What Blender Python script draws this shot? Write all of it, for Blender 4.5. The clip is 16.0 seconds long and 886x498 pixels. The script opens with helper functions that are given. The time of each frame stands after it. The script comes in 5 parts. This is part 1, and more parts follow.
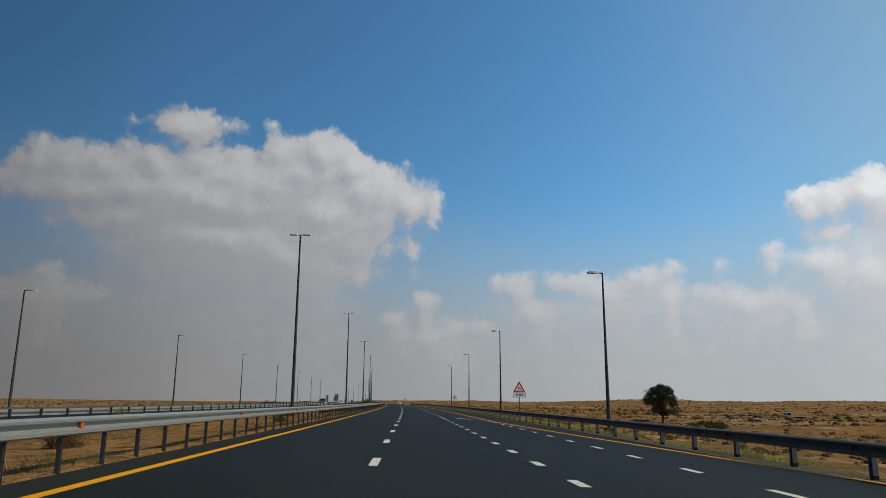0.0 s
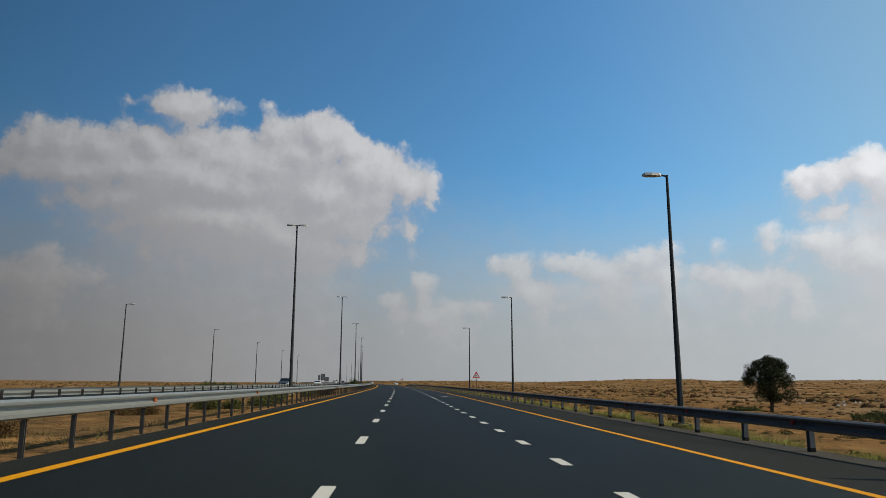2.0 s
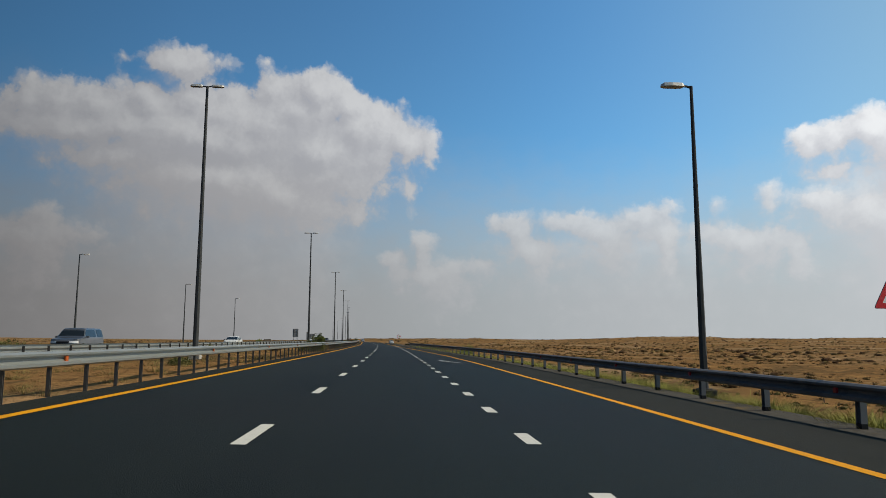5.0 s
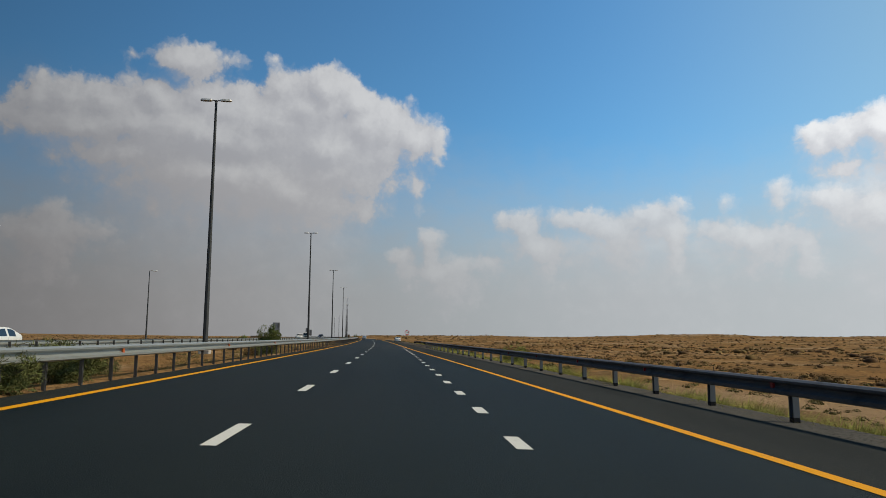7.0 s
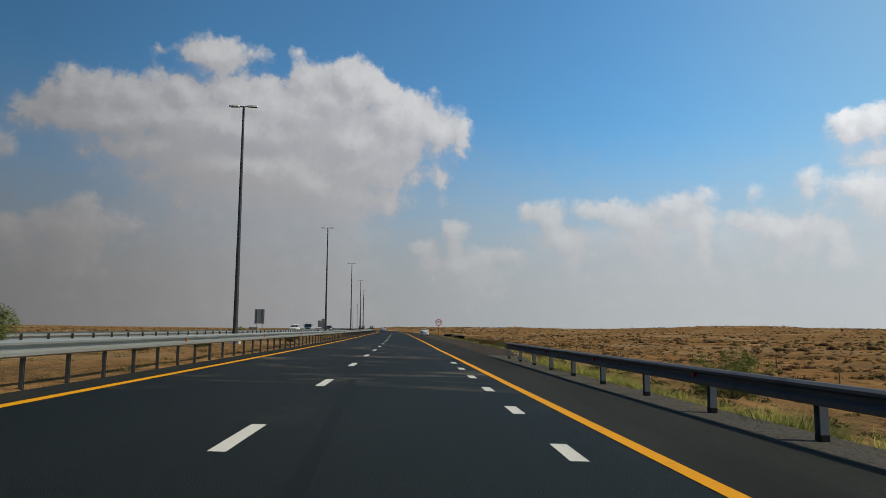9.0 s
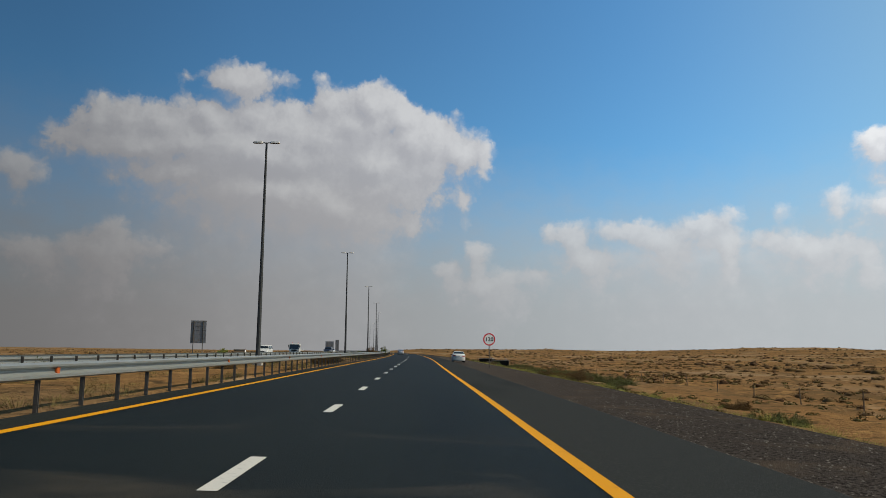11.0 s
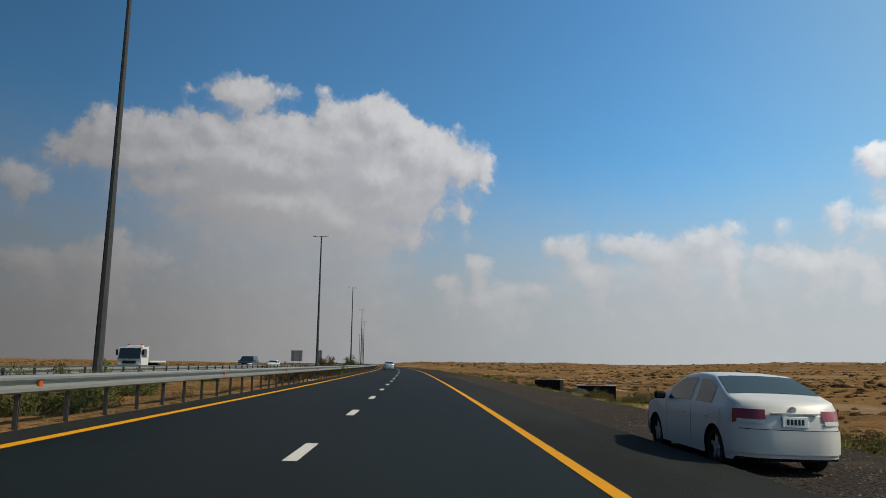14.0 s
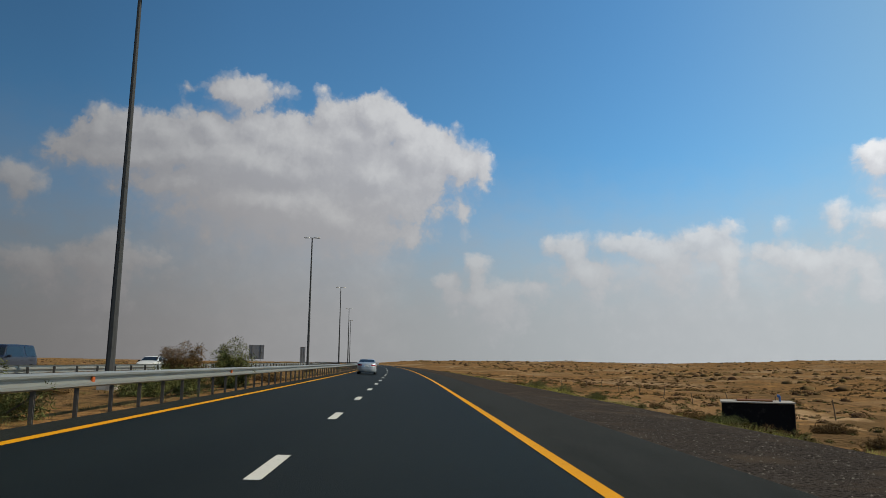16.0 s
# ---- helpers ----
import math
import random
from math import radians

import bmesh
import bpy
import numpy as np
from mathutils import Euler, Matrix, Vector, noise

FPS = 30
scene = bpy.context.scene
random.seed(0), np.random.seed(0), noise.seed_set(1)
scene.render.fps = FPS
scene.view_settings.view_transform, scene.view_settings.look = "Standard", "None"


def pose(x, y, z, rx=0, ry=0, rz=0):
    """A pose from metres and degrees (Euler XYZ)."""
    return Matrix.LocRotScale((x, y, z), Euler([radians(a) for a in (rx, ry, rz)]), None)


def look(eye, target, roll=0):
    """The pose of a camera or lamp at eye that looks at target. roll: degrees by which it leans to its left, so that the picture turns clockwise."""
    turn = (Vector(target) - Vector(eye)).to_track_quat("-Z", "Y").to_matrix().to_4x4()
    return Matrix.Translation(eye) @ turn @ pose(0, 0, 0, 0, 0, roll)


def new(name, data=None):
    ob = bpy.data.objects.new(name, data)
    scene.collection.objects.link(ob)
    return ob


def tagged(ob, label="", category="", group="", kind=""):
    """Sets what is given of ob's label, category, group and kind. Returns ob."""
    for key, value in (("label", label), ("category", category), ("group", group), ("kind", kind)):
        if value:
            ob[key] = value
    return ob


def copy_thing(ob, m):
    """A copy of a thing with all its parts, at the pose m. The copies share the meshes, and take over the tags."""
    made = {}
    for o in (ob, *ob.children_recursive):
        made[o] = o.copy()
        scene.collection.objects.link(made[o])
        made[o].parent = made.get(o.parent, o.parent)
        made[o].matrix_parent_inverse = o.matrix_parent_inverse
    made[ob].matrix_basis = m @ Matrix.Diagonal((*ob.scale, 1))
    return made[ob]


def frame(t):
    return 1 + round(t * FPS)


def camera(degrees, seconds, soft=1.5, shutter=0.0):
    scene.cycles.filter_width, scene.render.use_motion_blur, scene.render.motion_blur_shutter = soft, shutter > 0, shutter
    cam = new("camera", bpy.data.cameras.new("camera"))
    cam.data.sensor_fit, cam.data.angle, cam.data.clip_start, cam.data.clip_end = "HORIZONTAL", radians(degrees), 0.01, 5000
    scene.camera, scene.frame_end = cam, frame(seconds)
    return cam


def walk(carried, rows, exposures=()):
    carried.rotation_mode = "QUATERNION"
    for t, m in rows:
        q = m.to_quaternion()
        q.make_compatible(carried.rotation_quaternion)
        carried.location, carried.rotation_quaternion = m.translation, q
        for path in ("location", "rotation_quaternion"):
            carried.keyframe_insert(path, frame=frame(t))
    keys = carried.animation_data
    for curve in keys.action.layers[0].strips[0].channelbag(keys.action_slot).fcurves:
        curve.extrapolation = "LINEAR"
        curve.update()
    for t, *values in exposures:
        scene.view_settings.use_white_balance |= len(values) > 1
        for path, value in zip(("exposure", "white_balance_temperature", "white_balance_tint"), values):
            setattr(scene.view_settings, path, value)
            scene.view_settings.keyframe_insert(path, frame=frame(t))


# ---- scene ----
# The road runs along s; its left lane line is u = 0, and u grows to the right. Heading in degrees to the left.
KNOTS = ((-60, -0.11), (40, 0.0), (90, 0.45), (140, 0.68), (190, 1.37), (240, 1.94), (290, 2.58), (340, 3.59), (390, 3.25), (440, 4.19), (490, 4.69), (560, 6.01), (650, 7.7), (780, 10.15), (1000, 14.3))
CROSS = 0.028
EYE = 1.282


def heading(s):
    return radians(float(np.interp(s, [k[0] for k in KNOTS], [k[1] for k in KNOTS])))


LINE = {}
for way in (1, -1):
    px, py = 0.0, 0.0
    for i in range(0, 4801 if way > 0 else 401):
        LINE[i * way] = (px, py)
        a = heading((i + 0.5) * way)
        px, py = px - way * math.sin(a), py + way * math.cos(a)


def on_road(s, u, z=0.0):
    """The place s metres along the road, u metres to the right of its left lane line, at height z."""
    i = math.floor(s)
    f = s - i
    (x0, y0), (x1, y1) = LINE[i], LINE[i + 1]
    a = heading(s) * math.exp(-abs(u) / 500) + radians(4) * (1 - math.exp(-abs(u) / 500))
    return Vector((x0 + (x1 - x0) * f + u * math.cos(a), y0 + (y1 - y0) * f + u * math.sin(a), z))


def facing(s, u, z=0.0, turn=0.0):
    """The pose of a thing at s, u, whose y axis runs along the road."""
    x, y, z = on_road(s, u, z)
    return pose(x, y, z, 0, 0, math.degrees(heading(s)) + turn)


# seconds, s, u, yaw, pitch, roll
ROWS = (
    (0.0, 0.00, 0.725, -2.62, 12.27, 0.25), (0.5, 13.92, 0.748, -2.65, 12.07, 0.11), (1.0, 27.84, 0.758, -2.69, 11.74, 0.14),
    (1.5, 41.77, 0.765, -2.78, 11.34, -0.01), (2.0, 55.69, 0.919, -2.83, 10.73, 0.09), (2.5, 70.19, 1.139, -2.83, 10.12, 0.03),
    (3.0, 84.69, 1.369, -2.88, 9.17, 0.06), (3.5, 99.20, 1.536, -2.88, 8.39, 0.10), (4.0, 113.70, 1.665, -2.89, 7.74, 0.08),
    (6.5, 184.27, 2.060, -2.74, 7.24, 0.25), (7.0, 198.51, 2.088, -2.26, 7.13, 0.28), (7.5, 212.76, 2.067, -1.77, 6.75, 0.34),
    (8.0, 227.01, 2.014, -1.33, 6.25, 0.45), (8.5, 241.25, 1.951, -0.82, 6.10, 0.36), (9.0, 255.50, 1.929, -0.31, 6.46, 0.29),
    (11.5, 326.48, 1.869, 1.77, 8.66, 0.29), (12.0, 340.68, 1.826, 1.75, 9.04, 0.38), (12.5, 354.88, 1.771, 1.73, 9.16, 0.46),
    (13.0, 369.07, 1.719, 1.73, 9.31, 0.49), (13.5, 383.27, 1.673, 1.71, 9.34, 0.55), (14.0, 397.47, 1.635, 1.68, 9.28, 0.52),
    (14.5, 411.84, 1.602, 1.67, 9.25, 0.39), (15.0, 426.22, 1.571, 1.64, 9.23, 0.52), (15.5, 440.60, 1.567, 1.62, 9.22, 0.43),
    (16.0, 454.98, 1.615, 1.57, 9.17, 0.44))

cam = camera(64.45, 16.0, soft=0.8)
path = []
for t, s, u, yaw, pitch, roll in ROWS:
    x, y, z = on_road(s, u, EYE - CROSS * u)
    path.append((t, pose(x, y, z, 0, 0, yaw) @ pose(0, 0, 0, 90 + pitch) @ pose(0, 0, 0, 0, 0, roll)))
walk(cam, path, ((0.0, -0.15, 7400, 10), (2.0, -0.08, 7400, 10), (7.0, 0.0, 7400, 10), (16.0, 0.0, 7400, 10)))

# ---- sky, sun ----
SUN_EL, SUN_AZ = 43.0, -95.0  # degrees above the horizon, and to the left of +y


class Tree:
    """Short hand for nodes."""

    def __init__(self, tree):
        self.tree = tree

    def add(self, kind, **values):
        node = self.tree.nodes.new(kind)
        for key, value in values.items():
            if key == "op":
                node.operation = value
            elif key == "kind":
                node.noise_dimensions = value
        return node

    def link(self, a, b):
        self.tree.links.new(a, b)

    def put(self, socket, value):
        if isinstance(value, bpy.types.NodeSocket):
            self.tree.links.new(value, socket)
        else:
            socket.default_value = value

    def math(self, op, a, b=0.0, c=0.0, clamp=False):
        node = self.tree.nodes.new("ShaderNodeMath")
        node.operation, node.use_clamp = op, clamp
        for k, v in enumerate((a, b, c)):
            self.put(node.inputs[k], v)
        return node.outputs[0]

    def vec(self, op, a, b=(0, 0, 0)):
        node = self.tree.nodes.new("ShaderNodeVectorMath")
        node.operation = op
        self.put(node.inputs[0], a)
        self.put(node.inputs[1], b)
        return node.outputs["Value"] if op in ("DOT_PRODUCT", "LENGTH") else node.outputs[0]

    def noise(self, vector, scale, detail=4.0, rough=0.5, warp=0.0):
        node = self.tree.nodes.new("ShaderNodeTexNoise")
        self.put(node.inputs["Vector"], vector)
        self.put(node.inputs["Scale"], scale)
        node.inputs["Detail"].default_value, node.inputs["Roughness"].default_value = detail, rough
        node.inputs["Distortion"].default_value = warp
        return node.outputs["Fac"], node.outputs["Color"]

    def mix(self, factor, a, b, blend="MIX"):
        node = self.tree.nodes.new("ShaderNodeMix")
        node.data_type, node.blend_type = "RGBA", blend
        self.put(node.inputs[0], factor)
        self.put(node.inputs[6], a)
        self.put(node.inputs[7], b)
        return node.outputs[2]

    def span(self, value, lo, hi, a=0.0, b=1.0, smooth=True):
        node = self.tree.nodes.new("ShaderNodeMapRange")
        node.interpolation_type = "SMOOTHSTEP" if smooth else "LINEAR"
        for k, v in zip(("Value", "From Min", "From Max", "To Min", "To Max"), (value, lo, hi, a, b)):
            self.put(node.inputs[k], v)
        return node.outputs[0]


# Cumulus heaps: degrees to the left of +y, degrees up, half width, half height.
LEFT_TOPS = (
    (18.5, 20.7, 2.9, 1.55), (28.5, 16.8, 1.96, 1.31), (26.2, 17.3, 2.23, 1.34), (23.6, 17.2, 2.72, 1.37), (20.2, 17.8, 2.86, 1.56),
    (17.2, 18.2, 2.34, 1.34), (14.2, 17.6, 2.63, 1.71), (10.9, 19.4, 1.72, 1.45), (7.5, 19.8, 2.79, 1.90), (5.1, 18.6, 2.11, 1.66),
    (2.7, 16.7, 2.35, 1.51), (0.1, 15.7, 2.17, 1.62), (-1.7, 16.0, 0.75, 1.1), (30.3, 15.3, 1.71, 1.07), (8.8, 18.2, 4.13, 2.17))
LEFT_BODY = (
    (15.9, 15.3, 12.7, 3.1), (25.6, 15.1, 5.6, 2.1), (6.9, 15.0, 6.9, 2.9), (14.9, 12.6, 11.1, 3.1), (22.0, 13.5, 6.7, 1.9), (3.4, 15.0, 4.0, 1.4), (30.2, 14.4, 2.4, 0.85),
    (7.4, 13.4, 6.0, 2.4), (10.5, 11.6, 8.0, 2.8), (12.0, 17.0, 9.0, 2.4), (22.0, 15.8, 8.0, 2.0), (4.0, 16.8, 5.0, 2.2))
SHREDS = (
    (15.5, 21.1, 0.96, 0.40), (22.7, 20.7, 0.30, 0.22), (0.3, 19.1, 0.45, 0.40), (-0.1, 11.8, 0.52, 0.82), (11.7, 21.3, 0.35, 0.3), (28.5, 18.1, 0.45, 0.4))
FAR_RIGHT = (
    (-30.5, 14.7, 0.73, 0.71), (-31.4, 13.9, 2.21, 1.18), (-33.2, 14.2, 1.79, 1.24), (-35.1, 14.6, 2.32, 1.89), (-32.9, 12.3, 3.45, 0.78),
    (-37.0, 12.9, 3.48, 2.98), (-47.0, 14.0, 7.0, 5.0), (90.0, 14.0, 14.0, 4.0))
LOW_BANK = (
    (27.0, 9.0, 1.44, 0.89), (27.8, 7.4, 2.99, 1.60), (24.9, 7.4, 2.23, 0.74), (32.0, 6.8, 2.89, 1.15), (-1.2, 7.7, 1.30, 1.20), (1.1, 6.5, 1.39, 0.83),
    (-3.4, 6.0, 1.39, 0.83), (-2.1, 5.2, 4.15, 1.38), (-6.0, 6.1, 2.07, 0.64), (33.6, 12.9, 1.71, 0.93), (36.7, 12.3, 1.91, 1.13), (47.0, 11.0, 8.0, 3.0))
RIGHT_BANK = (
    (-7.3, 9.9, 0.74, 0.73), (-8.8, 9.2, 1.75, 1.19), (-13.5, 9.4, 2.77, 0.99), (-19.0, 9.5, 2.47, 1.23), (-16.2, 8.7, 3.93, 1.43), (-20.6, 8.3, 1.34, 1.48),
    (-23.9, 8.1, 2.48, 0.85), (-26.3, 7.4, 2.39, 1.43), (-28.5, 7.7, 1.34, 0.91), (-29.8, 6.8, 1.52, 1.06), (-9.9, 7.5, 2.73, 1.37), (-28.2, 11.1, 1.13, 0.74),
    (-31.4, 10.1, 2.13, 1.04), (-33.9, 9.3, 2.01, 1.17), (-36.0, 8.1, 3.51, 2.66), (-21.2, 10.7, 0.40, 0.35), (-24.6, 10.3, 0.64, 0.45))

world = bpy.data.worlds.new("sky")
world.use_nodes = True
scene.world = world
W = Tree(world.node_tree)
world.node_tree.nodes.clear()


def heap_field(name, heaps, merge, hang, puff):
    """A node group: how many degrees deep (azimuth, elevation) lies inside the heaps, with billowing edges. hang: under 1 they trail downwards."""
    field = bpy.data.node_groups.new(name, "ShaderNodeTree")
    field.interface.new_socket("Place", in_out="INPUT", socket_type="NodeSocketVector")
    field.interface.new_socket("Depth", in_out="OUTPUT", socket_type="NodeSocketFloat")
    n = Tree(field)
    place = field.nodes.new("NodeGroupInput").outputs[0]
    moved = place
    for scale, amount in ((0.30, 1.6), (1.3, 0.7), (4.0, 0.3)):
        shift = n.vec("SCALE", n.vec("SUBTRACT", n.noise(place, scale, 3.0, 0.55)[1], (0.5, 0.5, 0.5)))
        shift.node.inputs["Scale"].default_value = amount
        moved = n.vec("ADD", moved, shift)
    moved = n.vec("MULTIPLY", moved, (1, 1, 0))
    depth = None
    for az, el, wide, high in heaps:
        off = n.vec("MULTIPLY", n.vec("SUBTRACT", moved, (az, el, 0)), (1 / wide, 1 / high, 0))
        if hang < 1:
            off = n.vec("MAXIMUM", off, n.vec("MULTIPLY", off, (1, hang, 1)))
            off = n.vec("ADD", n.vec("MULTIPLY", off, (0, 1, 0)), n.vec("MULTIPLY", n.vec("SUBTRACT", moved, (az, el, 0)), (1 / wide, 0, 0)))
        inside = n.math("MULTIPLY", n.math("SUBTRACT", 1.0, n.vec("LENGTH", off)), min(wide, high))
        depth = inside if depth is None else n.math("SMOOTH_MAX", depth, inside, merge)
    cells = field.nodes.new("ShaderNodeTexVoronoi")
    cells.feature = "SMOOTH_F1"
    n.link(moved, cells.inputs["Vector"])
    for key, value in (("Scale", 0.62), ("Detail", 2.0), ("Roughness", 0.55), ("Lacunarity", 2.3), ("Smoothness", 0.35)):
        cells.inputs[key].default_value = value
    depth = n.math("ADD", depth, n.math("MULTIPLY", n.math("SUBTRACT", 1.1, cells.outputs["Distance"]), puff))
    n.link(depth, field.nodes.new("NodeGroupOutput").inputs[0])
    return field


def depth_at(field, place):
    node = W.tree.nodes.new("ShaderNodeGroup")
    node.node_tree = field
    W.link(place, node.inputs[0])
    return node.outputs[0]


ray = W.tree.nodes.new("ShaderNodeTexCoord").outputs["Generated"]
axis = W.tree.nodes.new("ShaderNodeSeparateXYZ")
W.link(ray, axis.inputs[0])
az = W.math("MULTIPLY", W.math("ARCTAN2", W.math("MULTIPLY", axis.outputs[0], -1.0), axis.outputs[1]), 57.2958)
el = W.math("MULTIPLY", W.math("ARCSINE", axis.outputs[2]), 57.2958)
spot = W.tree.nodes.new("ShaderNodeCombineXYZ")
W.link(az, spot.inputs[0])
W.link(el, spot.inputs[1])
spot = spot.outputs[0]
wisps = W.noise(W.vec("MULTIPLY", spot, (1, 1.4, 1)), 0.5, 5.0, 0.54)[0]
TOWARDS_SUN = (-0.8, 1.0, 0)


def cloud_layer(heaps, name, merge, solid, hang=1.0, puff=0.55, crisp=0.5):
    """How much of the sky a layer covers, and how sunlit it is."""
    field = heap_field(name, heaps, merge, hang, puff)
    deep, beyond = depth_at(field, spot), depth_at(field, W.vec("ADD", spot, TOWARDS_SUN))
    slope = W.math("SUBTRACT", deep, beyond)
    soft = W.span(slope, 0.3, -0.9, crisp, 2.2)
    cover = W.math("MULTIPLY", W.span(deep, -0.2, soft), solid)
    return cover, W.span(W.math("ADD", slope, W.math("MULTIPLY", W.math("SUBTRACT", wisps, 0.5), 0.5)), -0.6, 1.5)


TRAIL = ((14.0, 11.0, 9.0, 2.5), (9.0, 11.5, 6.0, 2.5), (20.0, 12.0, 7.0, 2.0), (-34.0, 10.5, 5.0, 2.0), (-18.0, 7.0, 13.0, 2.0), (28.0, 6.5, 5.0, 1.5))
LAYERS = (cloud_layer(TRAIL, "trailing_haze", 2.0, 0.62, 0.12, 0.5, 2.2),
          cloud_layer(LOW_BANK + RIGHT_BANK, "low_heaps", 0.9, 0.85, 0.35, 0.5, 0.7),
          cloud_layer(LEFT_TOPS + LEFT_BODY + SHREDS + FAR_RIGHT, "high_heaps", 1.3, 0.94, 0.7, 0.5))
blue = W.tree.nodes.new("ShaderNodeTexSky")
blue.sky_type, blue.sun_disc = "NISHITA", False
blue.sun_elevation, blue.sun_rotation = radians(SUN_EL), radians(-SUN_AZ)
blue.air_density, blue.dust_density, blue.ozone_density, blue.altitude = 1.0, 1.0, 2.0, 50
tuned = W.mix(1.0, blue.outputs[0], (0.051, 0.112, 0.148, 1), "MULTIPLY")
SHADY, SUNLIT = (0.412, 0.445, 0.525, 1), (0.61, 0.66, 0.745, 1)
haze_left, haze_right = (0.304, 0.313, 0.350, 1), (0.331, 0.378, 0.442, 1)
haze = W.mix(W.span(az, 28, -12), haze_left, haze_right)
# dust hangs thick near the ground and thins out upwards
veil = W.span(W.math("ADD", el, W.math("MULTIPLY", W.math("SUBTRACT", wisps, 0.5), -3.0)), W.span(az, 20, -20, 21.0, 16.5), 2.5)
veil = W.math("MULTIPLY", veil, 0.97)
pale = W.mix(W.math("MULTIPLY", W.span(az, -10, -48), 0.5), tuned, (0.235, 0.300, 0.245, 1))
sky = W.mix(veil, pale, haze)
for cover, lit in LAYERS:
    sky = W.mix(cover, sky, W.mix(W.math("MULTIPLY", veil, 0.72), W.mix(lit, SHADY, SUNLIT), haze))
# the sky brightens towards the sun
sky = W.vec("SCALE", sky)
dim = W.math("MULTIPLY", W.math("MAXIMUM", W.math("SUBTRACT", W.math("MULTIPLY", axis.outputs[0], -1.0), 0.28), 0.0), 0.5)
W.link(W.math("SUBTRACT", W.math("MULTIPLY_ADD", axis.outputs[0], 0.68, 1.0), W.math("MINIMUM", dim, 0.1)), sky.node.inputs["Scale"])
out = W.tree.nodes.new("ShaderNodeBackground")
W.link(sky, out.inputs[0])
out.inputs[1].default_value = 1.0
W.link(out.outputs[0], W.tree.nodes.new("ShaderNodeOutputWorld").inputs[0])

sun = new("sun", bpy.data.lights.new("sun", "SUN"))
sun.data.energy, sun.data.angle, sun.data.color = 3.7, radians(0.6), (1.0, 0.90, 0.75)
sun.matrix_world = look((math.cos(radians(SUN_EL)) * -math.sin(radians(SUN_AZ)) * 50, math.cos(radians(SUN_EL)) * math.cos(radians(SUN_AZ)) * 50,
                         math.sin(radians(SUN_EL)) * 50), (0, 0, 0))

# ---- materials ----
def material(name, base, rough=0.8, metal=0.0, spots=(), bump=0.0, bump_scale=20.0, island=0.0, coat=0.0, spec=None, depth=0.02):
    """A principled material. spots: (scale, colour, low, high, stretch) patches of another colour over the base."""
    m = bpy.data.materials.new(name)
    m.use_nodes = True
    n = Tree(m.node_tree)
    shader = m.node_tree.nodes["Principled BSDF"]
    place = m.node_tree.nodes.new("ShaderNodeTexCoord").outputs["Object"]
    colour = (*base, 1)
    for scale, other, low, high, stretch in spots:
        fac = n.noise(n.vec("MULTIPLY", place, stretch), scale, 5.0, 0.6)[0]
        colour = n.mix(n.span(fac, low, high), colour, (*other, 1))
    if island:
        info = m.node_tree.nodes.new("ShaderNodeNewGeometry").outputs["Random Per Island"]
        hue = m.node_tree.nodes.new("ShaderNodeHueSaturation")
        n.put(hue.inputs["Color"], colour)
        n.put(hue.inputs["Value"], n.span(info, 0, 1, 1 - island, 1 + island, smooth=False))
        n.put(hue.inputs["Hue"], n.span(info, 0, 1, 0.485, 0.52, smooth=False))
        colour = hue.outputs[0]
    n.put(shader.inputs["Base Color"], colour)
    shader.inputs["Roughness"].default_value, shader.inputs["Metallic"].default_value = rough, metal
    shader.inputs["Coat Weight"].default_value, shader.inputs["Coat Roughness"].default_value = coat, 0.05
    shader.inputs["Specular IOR Level"].default_value = spec if spec is not None else (0.5 if rough < 0.56 else 0.12)
    if bump:
        relief = m.node_tree.nodes.new("ShaderNodeBump")
        relief.inputs["Strength"].default_value, relief.inputs["Distance"].default_value = bump, depth
        n.link(n.noise(place, bump_scale, 4.0, 0.6)[0], relief.inputs["Height"])
        n.link(relief.outputs[0], shader.inputs["Normal"])
    return m


ALL = (1, 1, 1)
ASPHALT = material("asphalt", (0.0066, 0.0100, 0.0080), 0.62, bump=0.6, bump_scale=60, spec=0.095, spots=(
    (38.0, (0.016, 0.020, 0.017), 0.52, 0.64, ALL), (0.35, (0.0045, 0.0072, 0.0060), 0.45, 0.7, (1, 0.12, 1)), (0.05, (0.0085, 0.0098, 0.0085), 0.5, 0.7, ALL),
    (21.0, (0.11, 0.10, 0.085), 0.70, 0.74, ALL)))
# thin blown sand in streaks across one stretch of the asphalt
tree_ = Tree(ASPHALT.node_tree)
shader_ = ASPHALT.node_tree.nodes["Principled BSDF"]
base_ = shader_.inputs["Base Color"].links[0].from_socket
spot_ = ASPHALT.node_tree.nodes.new("ShaderNodeTexCoord").outputs["Object"]
split_ = ASPHALT.node_tree.nodes.new("ShaderNodeSeparateXYZ")
tree_.link(spot_, split_.inputs[0])
band_ = tree_.math("MULTIPLY", tree_.span(split_.outputs[1], 262, 278), tree_.span(split_.outputs[1], 330, 300))
film_ = tree_.span(tree_.noise(tree_.vec("MULTIPLY", spot_, (0.35, 1.0, 1)), 0.55, 6.0, 0.6, 0.8)[0], 0.52, 0.72)
tree_.link(tree_.mix(tree_.math("MULTIPLY", tree_.math("MULTIPLY", film_, band_), 0.5), base_, (0.22, 0.17, 0.11, 1)), shader_.inputs["Base Color"])
SHOULDER = material("old_asphalt", (0.030, 0.033, 0.0325), 0.95, bump=0.6, bump_scale=60, spec=0.02, spots=(
    (38.0, (0.050, 0.052, 0.050), 0.54, 0.66, ALL), (0.3, (0.022, 0.0245, 0.024), 0.45, 0.7, (1, 0.2, 1))))
